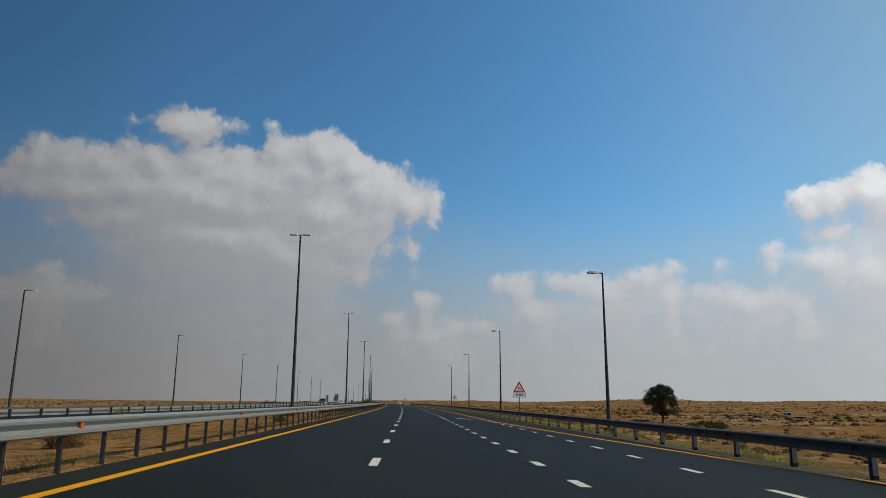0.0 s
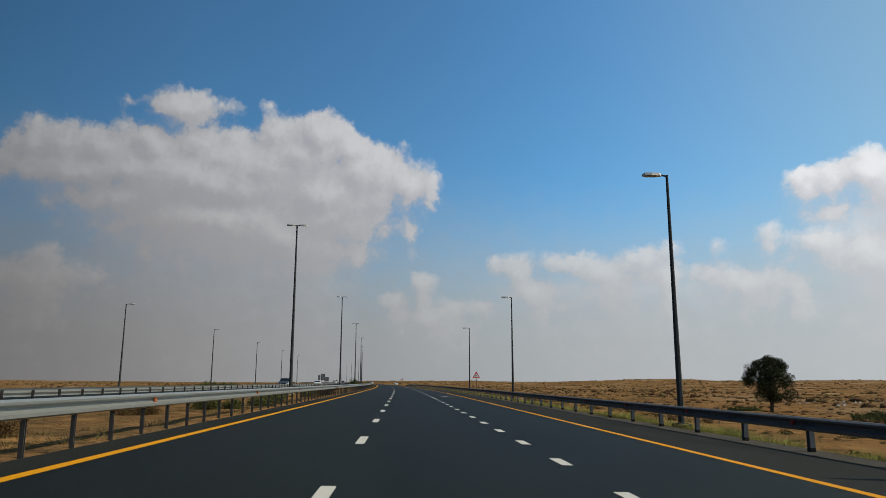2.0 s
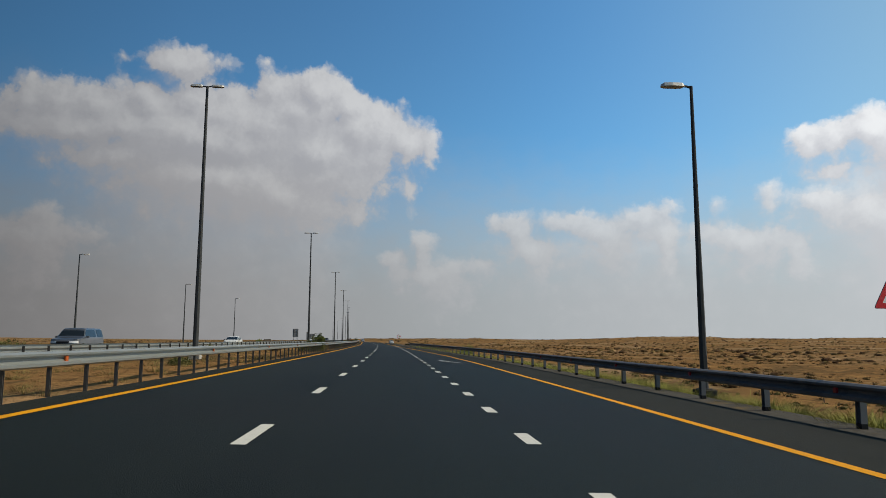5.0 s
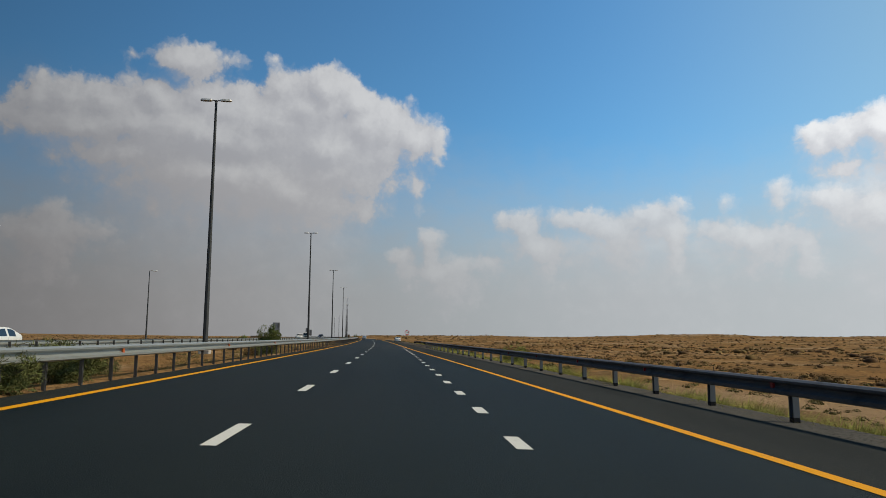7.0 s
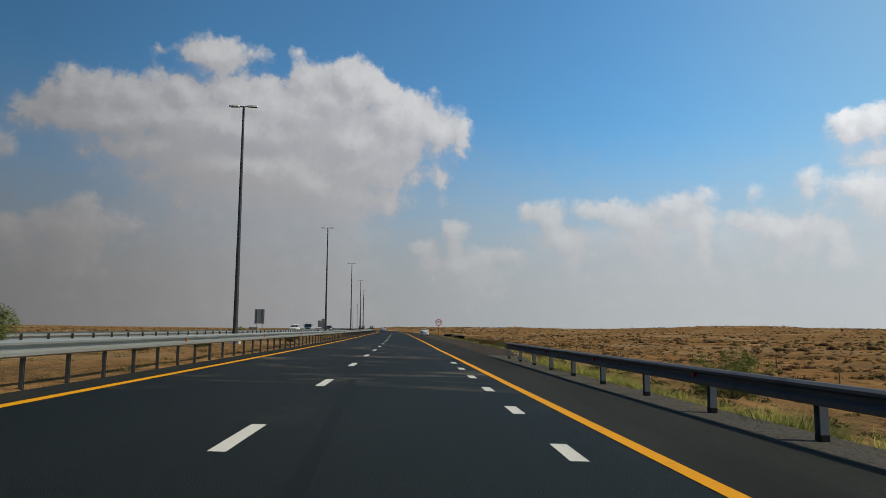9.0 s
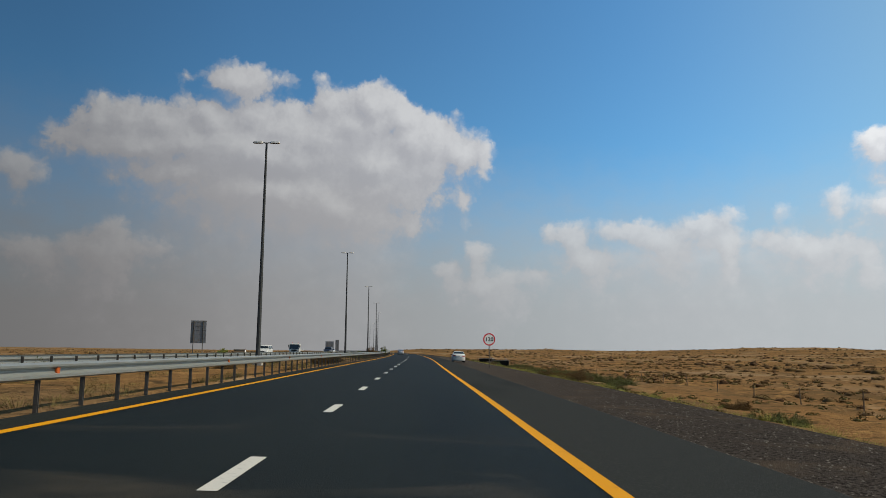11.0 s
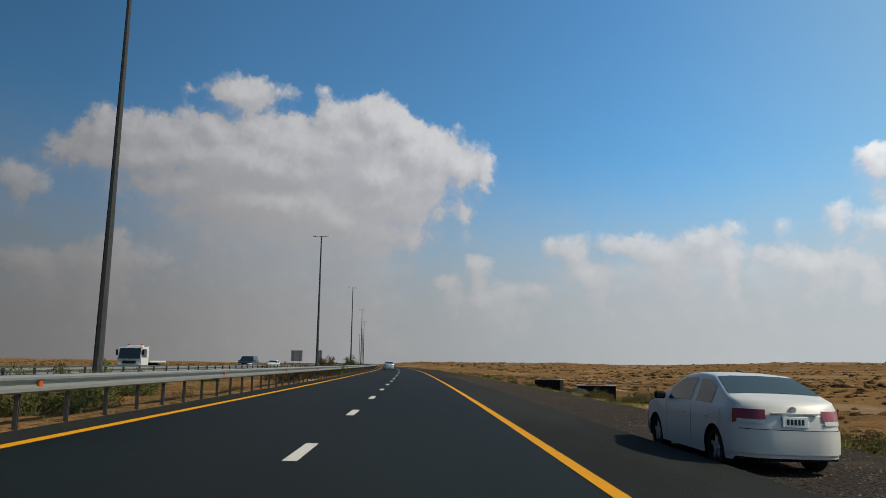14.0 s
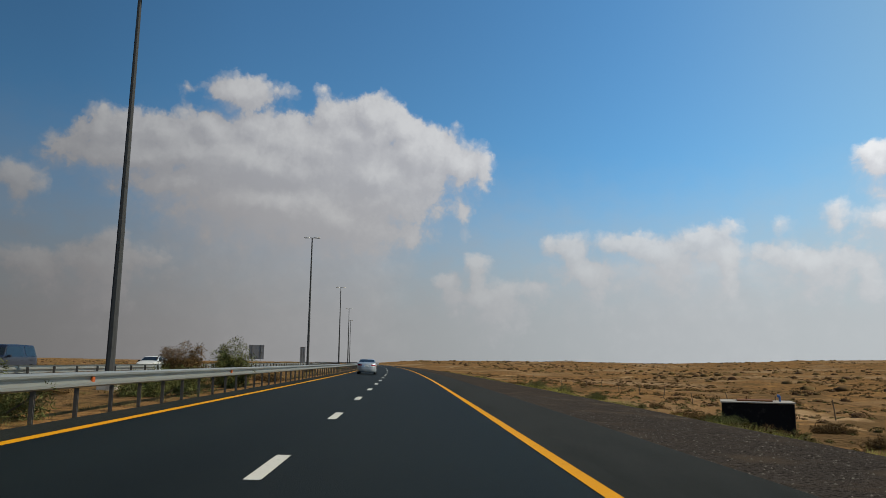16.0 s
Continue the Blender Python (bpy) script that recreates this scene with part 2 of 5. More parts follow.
EDGE_STRIP = material("dusty_edge_asphalt", (0.018, 0.021, 0.019), 0.9, bump=0.6, bump_scale=60, spec=0.04, spots=((38.0, (0.032, 0.034, 0.030), 0.52, 0.64, ALL), (0.9, (0.030, 0.028, 0.022), 0.55, 0.72, ALL)))
SAND = material("sand", (0.215, 0.118, 0.050), 1.0, bump=1.0, bump_scale=2.6, depth=0.3, spec=0.0, spots=(
    (0.05, (0.135, 0.084, 0.042), 0.4, 0.62, ALL), (0.35, (0.30, 0.168, 0.070), 0.50, 0.7, ALL), (0.8, (0.085, 0.055, 0.029), 0.53, 0.66, ALL), (4.5, (0.15, 0.088, 0.04), 0.54, 0.68, ALL),
    (0.012, (0.25, 0.165, 0.095), 0.50, 0.64, ALL), (0.11, (0.34, 0.225, 0.125), 0.60, 0.70, (1, 0.5, 1))))
GRAVEL = material("gravel", (0.062, 0.053, 0.047), 1.0, bump=1.0, bump_scale=22, depth=0.06, spec=0.0, spots=(
    (14.0, (0.026, 0.022, 0.020), 0.45, 0.6, ALL), (22.0, (0.14, 0.125, 0.11), 0.60, 0.72, ALL), (0.6, (0.075, 0.058, 0.045), 0.5, 0.7, ALL)))
DUSTY = material("dusty_gravel", (0.092, 0.088, 0.080), 1.0, bump=1.0, bump_scale=25, depth=0.04, spec=0.0, spots=(
    (16.0, (0.05, 0.048, 0.044), 0.5, 0.62, ALL), (24.0, (0.20, 0.19, 0.17), 0.62, 0.72, ALL), (0.5, (0.15, 0.11, 0.065), 0.58, 0.72, ALL)))
STONE = material("gravel_stone", (0.085, 0.075, 0.068), 0.9, island=0.7)
WHITE_LINE = material("white_road_paint", (0.53, 0.52, 0.47), 0.6, bump=0.2, bump_scale=80, spots=((9.0, (0.36, 0.36, 0.34), 0.56, 0.72, ALL),))
YELLOW_LINE = material("yellow_road_paint", (0.63, 0.275, 0.004), 0.7, bump=0.2, bump_scale=80, spots=((6.0, (0.48, 0.2, 0.012), 0.55, 0.75, ALL),))
GALVANISED = material("galvanised_steel", (0.25, 0.27, 0.262), 0.42, 0.35, bump=0.05, bump_scale=6, spots=((1.2, (0.275, 0.295, 0.295), 0.5, 0.7, ALL), (9.0, (0.31, 0.32, 0.315), 0.6, 0.75, ALL)))
# darker copy of the galvanised steel: the right rail's shaded face is in the colour
SHADED_STEEL = material("shaded_galvanised_steel", (0.135, 0.132, 0.134), 0.6, 0.2, spots=((1.5, (0.085, 0.088, 0.09), 0.5, 0.7, ALL), (8.0, (0.16, 0.16, 0.155), 0.62, 0.75, ALL)))
RIGHT_POST = material("grey_post_steel", (0.15, 0.155, 0.165), 0.6, 0.2, spots=((1.5, (0.11, 0.115, 0.12), 0.5, 0.7, ALL),))
POST_STEEL = material("weathered_post_steel", (0.075, 0.072, 0.068), 0.65, 0.2, spots=((5.0, (0.12, 0.09, 0.07), 0.55, 0.7, ALL),))
POLE_STEEL = material("painted_pole_steel", (0.052, 0.056, 0.059), 0.75, 0.1, spots=((1.5, (0.034, 0.037, 0.04), 0.5, 0.7, ALL),))
LAMP_HOUSING = material("lamp_housing", (0.5, 0.5, 0.48), 0.5, 0.2)
LAMP_GLASS = material("lamp_glass", (0.25, 0.26, 0.26), 0.15)
ORANGE = material("orange_reflector", (0.42, 0.085, 0.012), 0.4)
RED_REFLECTOR = material("red_reflector", (0.4, 0.015, 0.02), 0.3)
SIGN_RED = material("red_sign_sheet", (0.68, 0.012, 0.02), 0.45)
SIGN_WHITE = material("white_sign_sheet", (0.86, 0.86, 0.84), 0.5)
SIGN_BLACK = material("black_sign_sheet", (0.012, 0.012, 0.014), 0.5)
SIGN_BACK = material("grey_sign_back", (0.19, 0.19, 0.20), 0.55, 0.4, spots=((0.8, (0.15, 0.15, 0.155), 0.5, 0.7, ALL),))
BLACK_PANEL = material("black_tank_wall", (0.008, 0.008, 0.009), 0.85, spots=((3.0, (0.03, 0.027, 0.024), 0.55, 0.75, ALL),))
CONCRETE = material("concrete", (0.36, 0.34, 0.31), 0.9, bump=0.3, bump_scale=15, spots=((2.0, (0.27, 0.25, 0.22), 0.5, 0.7, ALL),))
DARK_CONCRETE = material("dark_stained_concrete", (0.045, 0.040, 0.035), 0.95, bump=0.3, bump_scale=15, spots=((3.0, (0.075, 0.068, 0.058), 0.5, 0.7, ALL),))
BLUE_PIPE = material("blue_pipe", (0.03, 0.10, 0.30), 0.5)
RUST = material("rusty_iron", (0.16, 0.07, 0.035), 0.85)
WOOD = material("weathered_wood", (0.16, 0.12, 0.085), 0.9)
BARK = material("bark", (0.10, 0.08, 0.06), 0.95, bump=0.8, bump_scale=12)
LEAF_TREE = material("tree_leaves", (0.042, 0.048, 0.022), 0.8, island=0.5, spec=0.2)
LEAF_BUSH = material("bush_leaves", (0.092, 0.098, 0.030), 0.8, island=0.5, spec=0.2)
LEAF_PALE = material("pale_bush_leaves", (0.18, 0.20, 0.05), 0.8, island=0.5, spec=0.2)
STRAW = material("dry_straw", (0.15, 0.115, 0.045), 0.9, island=0.5, spec=0.1)
LEAF_GREEN = material("fresh_bush_leaves", (0.105, 0.125, 0.035), 0.8, island=0.45, spec=0.2)
GRASS = material("dry_grass", (0.255, 0.24, 0.058), 0.85, island=0.5, spec=0.2)
SCRUB = material("desert_scrub", (0.115, 0.068, 0.030), 0.95, island=0.5, spec=0.1)
SCRUB_GREEN = material("olive_scrub", (0.088, 0.074, 0.028), 0.95, island=0.5, spec=0.1)
PAINT_WHITE = material("white_car_paint", (0.545, 0.55, 0.53), 0.42, coat=0.3)
PAINT_SILVER = material("silver_car_paint", (0.42, 0.45, 0.48), 0.32, 0.6, coat=0.8)
PAINT_DARK = material("dark_blue_car_paint", (0.007, 0.009, 0.018), 0.35, 0.0, coat=0.3)
PAINT_GREY = material("grey_car_paint", (0.10, 0.105, 0.11), 0.3, 0.5, coat=0.8)
CAR_GLASS = material("tinted_car_glass", (0.012, 0.016, 0.018), 0.06)
PALE_GLASS = material("pale_car_glass", (0.030, 0.042, 0.034), 0.07)
RUBBER = material("tyre_rubber", (0.014, 0.014, 0.015), 0.85)
ALLOY = material("alloy_wheel", (0.5, 0.5, 0.52), 0.3, 0.8)
DARK_TRIM = material("dark_plastic", (0.015, 0.015, 0.016), 0.6)
CHROME = material("chrome", (0.7, 0.7, 0.72), 0.12, 1.0)
TAIL_RED = material("tail_lamp", (0.24, 0.006, 0.010), 0.15, coat=0.5)
LAMP_CLEAR = material("clear_lamp", (0.6, 0.6, 0.6), 0.1, coat=0.5)
RUBBISH = material("scattered_rubbish", (0.35, 0.33, 0.31), 0.9, island=0.6)

# ---- builders ----
RY_KEYS = ((-60, 15.5), (0, 11.2), (14.1, 10.1), (33.7, 8.4), (55.6, 7.1), (80, 7.02), (130, 7.07), (188, 6.87), (205, 6.58), (247, 5.1), (254, 4.82), (262, 4.58), (273, 4.33), (300, 3.84), (322, 3.73))
RAIL_KEYS = ((-60, 10.8), (37, 10.4), (84, 10.18), (130, 10.05), (195, 9.64), (211, 9.24), (218, 9.03), (252, 7.8), (258, 7.6), (265, 7.27), (274, 6.97), (290, 6.72))


def right_line(s):
    return float(np.interp(s, [k[0] for k in RY_KEYS], [k[1] for k in RY_KEYS]))


def rail_u(s):
    return float(np.interp(s, [k[0] for k in RAIL_KEYS], [k[1] for k in RAIL_KEYS]))


RAIL_END = 290.2


def tar_edge(s):
    """Where the asphalt ends on the right."""
    return rail_u(s) - 0.62 if s < RAIL_END else float(np.interp(s, (RAIL_END, 312), (6.12, 6.1)))


def verge_edge(s):
    return rail_u(s) + 0.1 if s < RAIL_END else float(np.interp(s, (RAIL_END, 310, 350, 5000), (7.3, 9.2, 10.0, 10.2)))


def drop(out):
    """How far the gravel lies under the road's plane, out metres beyond the asphalt."""
    return 0.12 * min(1.0, max(0.0, out - 0.08) / 0.35)


def lumps(s, u, size, seed=0.0):
    return noise.fractal(Vector((s / size + seed, u / size, seed * 1.7)), 1.0, 2.0, 4)


def ground_z(s, u):
    """The height of the sand."""
    near = verge_edge(s)
    if -4.7 <= u <= near:
        return -0.16 - CROSS * u - (0.14 if u > tar_edge(s) else 0)
    if -14.6 < u < -4.7:
        return 0.11 + 0.10 * lumps(s, u, 3.0) * min(1, (-4.7 - u) / 0.8)
    if -27.7 <= u <= -14.6:
        return 0.02
    if u < -27.7:
        d = -27.7 - u
        z = 0.1 - 1.1 * min(1, d / 40) + 0.5 * lumps(s, u, 14, 3) * min(1, d / 20)
        z += (2.2 * lumps(s, u, 120, 5) + 1.5) * min(1, d / 500) + 9.0 * min(1, max(0, d - 300) / 900) * (0.8 + 0.45 * lumps(s, u, 300, 7))
        return z
    d = u - near
    z = -CROSS * near - 0.20 - 1.75 * min(1, d / 9) - 1.7 * min(1, max(0, d - 9) / 45)
    z += 0.42 * lumps(s, u, 4.5, 1) * min(1, d / 5) + 0.55 * lumps(s, u, 28, 2) * min(1, d / 30)
    z += 2.0 * lumps(s, u, 130, 4) * min(1, d / 250) + 2.2 * min(1, max(0, d - 350) / 1000) * (0.7 + 0.7 * lumps(s, u, 330, 9))
    # low hills on the horizon
    for hs, hu, wide, high in ((1230, 590, 150, 10.0), (1280, 130, 95, 6.0), (1150, 900, 150, 8.5), (1420, 300, 120, 7.5)):
        r = ((s - hs) / 260) ** 2 + ((u - hu) / wide) ** 2
        z += high * math.exp(-r) * (1 + 0.25 * lumps(s, u, 60, 8)) if r < 9 else 0
    return z


def mesh(name, verts, faces, mat, smooth=False):
    me = bpy.data.meshes.new(name)
    me.from_pydata([tuple(v) for v in verts], [], faces)
    for m in (mat if isinstance(mat, (list, tuple)) else [mat]):
        me.materials.append(m)
    if smooth:
        me.polygons.foreach_set("use_smooth", [True] * len(me.polygons))
    me.update()
    return me


def sheet(name, verts, faces, mat):
    """A mesh from arrays: verts (n, 3), faces (m, corners)."""
    verts, faces = np.asarray(verts, np.float32).reshape(-1, 3), np.asarray(faces, np.int32)
    me = bpy.data.meshes.new(name)
    me.vertices.add(len(verts))
    me.vertices.foreach_set("co", verts.ravel())
    me.loops.add(faces.size)
    me.loops.foreach_set("vertex_index", faces.ravel())
    me.polygons.add(len(faces))
    me.polygons.foreach_set("loop_start", np.arange(len(faces), dtype=np.int32) * faces.shape[1])
    me.polygons.foreach_set("loop_total", np.full(len(faces), faces.shape[1], np.int32))
    me.materials.append(mat)
    me.update(calc_edges=True)
    return me


def from_bm(name, bm, mat, smooth=False):
    me = bpy.data.meshes.new(name)
    bm.to_mesh(me)
    bm.free()
    me.materials.append(mat)
    if smooth:
        me.polygons.foreach_set("use_smooth", [True] * len(me.polygons))
    return me


def part(name, data, parent, label="", at=None):
    """One mesh under a thing or a part."""
    ob = new(name, data)
    ob.parent = parent
    if at is not None:
        ob.matrix_basis = at
    if label:
        ob["label"] = label
    return ob


def thing(name, label, category, at, group="", kind=""):
    ob = new(name)
    ob.matrix_basis = at
    return tagged(ob, label, category, group, kind)


def box(bm, lo, hi, bevel=0.0, turn=None, rounds=1):
    """A box from corner to corner, added to bm, with its edges rounded."""
    part_bm = bmesh.new()
    bmesh.ops.create_cube(part_bm, size=1)
    size = [b - a for a, b in zip(lo, hi)]
    for v in part_bm.verts:
        v.co = Vector([(a + b) / 2 + c * d for a, b, c, d in zip(lo, hi, v.co, size)])
    if bevel:
        bmesh.ops.bevel(part_bm, geom=part_bm.edges[:], offset=bevel, segments=rounds, affect="EDGES")
    if turn is not None:
        bmesh.ops.transform(part_bm, matrix=turn, verts=part_bm.verts)
    tmp = bpy.data.meshes.new("tmp")
    part_bm.to_mesh(tmp)
    part_bm.free()
    bm.from_mesh(tmp)
    bpy.data.meshes.remove(tmp)
    return bm


def box_mesh(name, lo, hi, mat, bevel=0.0, rounds=1):
    return from_bm(name, box(bmesh.new(), lo, hi, bevel, None, rounds), mat, rounds > 1)


def tube(points, radii, sides=8):
    """Verts and faces of a tube along points."""
    verts, faces = [], []
    for k, p in enumerate(points):
        a = points[max(k - 1, 0)]
        b = points[min(k + 1, len(points) - 1)]
        q = (Vector(b) - Vector(a)).to_track_quat("Z", "Y")
        for j in range(sides):
            t = (j + 0.5) / sides * math.tau
            verts.append(Vector(p) + q @ Vector((math.cos(t) * radii[k], math.sin(t) * radii[k], 0)))
    for k in range(len(points) - 1):
        for j in range(sides):
            faces.append((k * sides + j, k * sides + (j + 1) % sides, (k + 1) * sides + (j + 1) % sides, (k + 1) * sides + j))
    faces.append(tuple(range(sides - 1, -1, -1)))
    faces.append(tuple((len(points) - 1) * sides + j for j in range(sides)))
    return verts, faces


def tube_mesh(name, points, radii, mat, sides=8, smooth=False):
    return mesh(name, *tube(points, radii, sides), mat, smooth)


def ribbon(name, s0, s1, left, right, up, mat, step=4.0, across=1):
    """A sheet along the road between two lines u = left(s) and u = right(s), up metres over the road's tilted plane."""
    n = max(1, math.ceil((s1 - s0) / step))
    verts, faces = [], []
    for k in range(n + 1):
        s = s0 + (s1 - s0) * k / n
        a, b = left(s), right(s)
        for j in range(across + 1):
            u = a + (b - a) * j / across
            verts.append(on_road(s, u, up - CROSS * u))
    w = across + 1
    for k in range(n):
        for j in range(across):
            faces.append((k * w + j, k * w + j + 1, (k + 1) * w + j + 1, (k + 1) * w + j))
    return mesh(name, verts, faces, mat)


# ---- ground and road ----
us = sorted({round(x, 2) for x in [*np.arange(-15, -4.6, 0.7), *np.arange(-4.7, 9.0, 2.3), *np.arange(9, 26, 0.8), *np.arange(26, 80, 2.2),
             *np.arange(80, 300, 9), *np.arange(300, 1500, 40), 1700, 2000, 2500, 3200, 4200, *np.arange(-60, -15, 2.6), *np.arange(-300, -60, 12), *np.arange(-1500, -300, 45), -2000, -2600, -3400, -4200]})
ss = [*np.arange(-60, 560, 2.2), *np.arange(560, 900, 5.0), *np.arange(900, 1600, 16), *np.arange(1600, 2400, 60), 2600, 3000, 3500, 4100, 4700]
verts = [on_road(float(s), u, ground_z(float(s), u)) for s in ss for u in us]
w = len(us)
faces = [(k * w + j, k * w + j + 1, (k + 1) * w + j + 1, (k + 1) * w + j) for k in range(len(ss) - 1) for j in range(w - 1)]
ground = tagged(new("ground", mesh("ground", verts, faces, SAND, True)), "orange-brown desert sand with low dunes and dark patches", "ground", kind="structure")

FAR = 1500
road = new("road", ribbon("road", -60, FAR, lambda s: -4.75, lambda s: min(right_line(s) + 0.08, tar_edge(s)), 0.0, ASPHALT, across=4))
tagged(road, "dark smooth asphalt carriageway with white and yellow lines", "road", kind="structure")
shoulder = new("shoulder", ribbon("shoulder", -60, FAR, lambda s: min(right_line(s) + 0.08, tar_edge(s) - 0.02), tar_edge, 0.0, SHOULDER))
tagged(shoulder, "paler worn asphalt hard shoulder beside the yellow line", "road shoulder", kind="structure")
dusty = new("dusty_verge", ribbon("dusty_verge", -60, RAIL_END + 4, lambda s: tar_edge(s) - 0.05, lambda s: verge_edge(s) + 0.4, -0.02, DUSTY, across=6))
tagged(dusty, "grey dusty gravel strip under the guard rail", "verge", kind="structure")
verge = new("gravel_verge", ribbon("gravel_verge", RAIL_END + 3.5, FAR, lambda s: tar_edge(s) - 0.05, lambda s: verge_edge(s) + 0.6, -0.024, GRAVEL, across=14))
for v in verge.data.vertices:  # the gravel drops away from the asphalt's edge
    v.co.z -= drop(v.index % 15 / 14 * 4.4)
tagged(verge, "dark brown crushed gravel verge along the asphalt", "verge", kind="structure")
far_road = new("opposite_road", ribbon("opposite_road", -60, FAR, lambda s: -27.4, lambda s: -14.8, -0.29, ASPHALT, across=2))
tagged(far_road, "dark asphalt of the opposite carriageway behind the median", "road", kind="structure")
for v in far_road.data.vertices:
    v.co.z = 0.16

part("yellow_edge_line", ribbon("yellow_edge_line", -60, FAR, lambda s: -3.95, lambda s: -3.74, 0.005, YELLOW_LINE), road, "worn yellow left edge line")
part("yellow_edge_line", ribbon("yellow_edge_line", -60, FAR, lambda s: right_line(s) - 0.1, lambda s: right_line(s) + 0.1, 0.006, YELLOW_LINE, step=3), road, "worn yellow right edge line")


def dashes(first, period, length, s_end, u, wide):
    s = first
    while s < s_end:
        part("lane_dash", ribbon("lane_dash", s, s + length, lambda s: u - wide / 2, lambda s: u + wide / 2, 0.005, WHITE_LINE, step=2), road)
        s += period


dashes(78.75 - 8.0 * 11, 8.0, 2.0, 900, 0.0, 0.19)
dashes(11.98 - 3.98 * 5, 3.98, 1.08, 283, 3.64, 0.20)
dashes(11.3 - 3.98 * 6, 3.98, 1.1, 58, 6.92, 0.19)
for tip in (63.97, 128.7, 189.7):
    shape = [(0, 4.78), (-2.0, 5.57), (-2.03, 5.28), (-5.0, 6.05), (-5.0, 5.9), (-2.06, 5.15), (-2.1, 4.92)]
    verts = [on_road(tip + a, u, 0.006 - CROSS * u) for a, u in shape]
    part("merge_arrow", mesh("merge_arrow", verts, [(0, 6, 5, 2, 1), (2, 5, 4, 3)], WHITE_LINE), road, "white slanting merge arrow")
part("edge_strip", ribbon("edge_strip", -60, FAR, lambda s: -4.75, lambda s: -3.97, 0.003, EDGE_STRIP), road, "dusty asphalt beyond the yellow line")
# Black tyre streak along the lane
STREAK = material("tyre_streak", (0.0050, 0.0075, 0.0060), 0.66, spec=0.09, spots=((38.0, (0.011, 0.014, 0.012), 0.52, 0.64, ALL), (0.8, (0.0062, 0.0092, 0.0075), 0.45, 0.6, (3, 0.3, 1))))
part("tyre_mark", ribbon("tyre_mark", 214, 273, lambda s: 2.71 - 0.044 * (s - 221.5), lambda s: 2.87 - 0.044 * (s - 221.5), 0.003, STREAK), road, "long dark tyre mark")

# ---- guard rails ----
WAVE = [(0.0, -0.156), (-0.03, -0.155), (-0.085, -0.125), (-0.09, -0.07), (-0.01, -0.035), (0.012, -0.01), (0.012, 0.03), (-0.085, 0.075), (-0.09, 0.115), (-0.03, 0.152), (0.0, 0.156)]
LOOP = [(a, b) for a, b in WAVE] + [(a + 0.012, b) for a, b in reversed(WAVE)]


def beam_mesh(s0, s1, line, level, side):
    """One length of W-shaped beam; side +1: its face looks to the left."""
    rows = [s0, (s0 + s1) / 2, s1]
    verts = []
    for s in rows:
        for a, b in LOOP:
            u = line(s)
            verts.append(on_road(s, u + side * a, level(s) + b))
    w = len(LOOP)
    faces = [(k * w + j, k * w + (j + 1) % w, (k + 1) * w + (j + 1) % w, (k + 1) * w + j) for k in range(2) for j in range(w)]
    if side < 0:
        faces = [f[::-1] for f in faces]
    return verts, faces


def guard_rail(label, s0, s1, line, base, side, spacing, post, post_mat, reflector, every, parts_to, steel, foot=None, up=0.685, first=0.3):
    rail = thing("guard_rail", label, "guard rail", Matrix.Identity(4), kind="")
    level = lambda s: base(s) + up
    s = s0
    rest_v, rest_f = [], []
    while s < s1 - 0.1:
        e = min(s + 4.0, s1)
        v, f = beam_mesh(s, e + 0.02, line, level, side)
        if s < parts_to:
            part("beam", mesh("beam", v, f, steel), rail)
        else:
            n = len(rest_v)
            rest_v += v
            rest_f += [tuple(i + n for i in q) for q in f]
        s = e
    if rest_v:
        far = part("far_beam", mesh("far_beam", rest_v, rest_f, steel), rail)
        far["kind"] = "stuff"
    s = s0 + first
    rest = bmesh.new()
    k = 0
    while s < s1:
        lean = 0.012 * lumps(s, 0, 1.3)
        at = facing(s, line(s), base(s) - 0.35, 0) @ pose(0, 0, 0, 0, math.degrees(lean), 0)
        if s < parts_to:
            upright = part("post", post, rail, at=at)
            if foot:
                part("foot", foot, upright, "black foot")
        else:
            tmp = post.copy()
            tmp.transform(at)
            rest.from_mesh(tmp)
            bpy.data.meshes.remove(tmp)
        if reflector and k % every == 0 and s < parts_to:
            part("reflector", reflector, rail, "", facing(s + 0.5, line(s) - side * 0.03, level(s) + 0.0))
        s += spacing
        k += 1
    if len(rest.verts):
        far = part("far_post", from_bm("far_post", rest, post_mat), rail)
        far["kind"] = "stuff"
    else:
        rest.free()
    return rail


def channel_post(name, wide, deep, mat, side, high=1.13):
    bm = bmesh.new()
    box(bm, (-wide / 2, -deep / 2, 0), (wide / 2, -deep / 2 + 0.012, high))
    box(bm, (-wide / 2, deep / 2 - 0.012, 0), (wide / 2, deep / 2, high))
    box(bm, (-0.008, -deep / 2 + 0.012, 0), (0.008, deep / 2 - 0.012, high))
    bmesh.ops.transform(bm, matrix=pose(side * (wide / 2 + 0.02), 0, 0), verts=bm.verts)
    return from_bm(name, bm, mat)


left_base = lambda s: 0.147
right_base = lambda s: -CROSS * rail_u(s) - 0.02
post_left = channel_post("post", 0.075, 0.06, POST_STEEL, -1)
post_back = channel_post("post", 0.09, 0.06, POST_STEEL, 1)
post_right = channel_post("post", 0.12, 0.14, RIGHT_POST, 1, 1.07)
post_foot = box_mesh("foot", (0.017, -0.073, 0.1), (0.143, 0.073, 0.44), DARK_TRIM, 0.004)
orange = box_mesh("reflector", (-0.02, -0.055, -0.07), (0.03, 0.055, 0.06), ORANGE, 0.012)
red = box_mesh("reflector", (-0.03, -0.05, -0.05), (0.02, 0.05, 0.05), RED_REFLECTOR, 0.012)
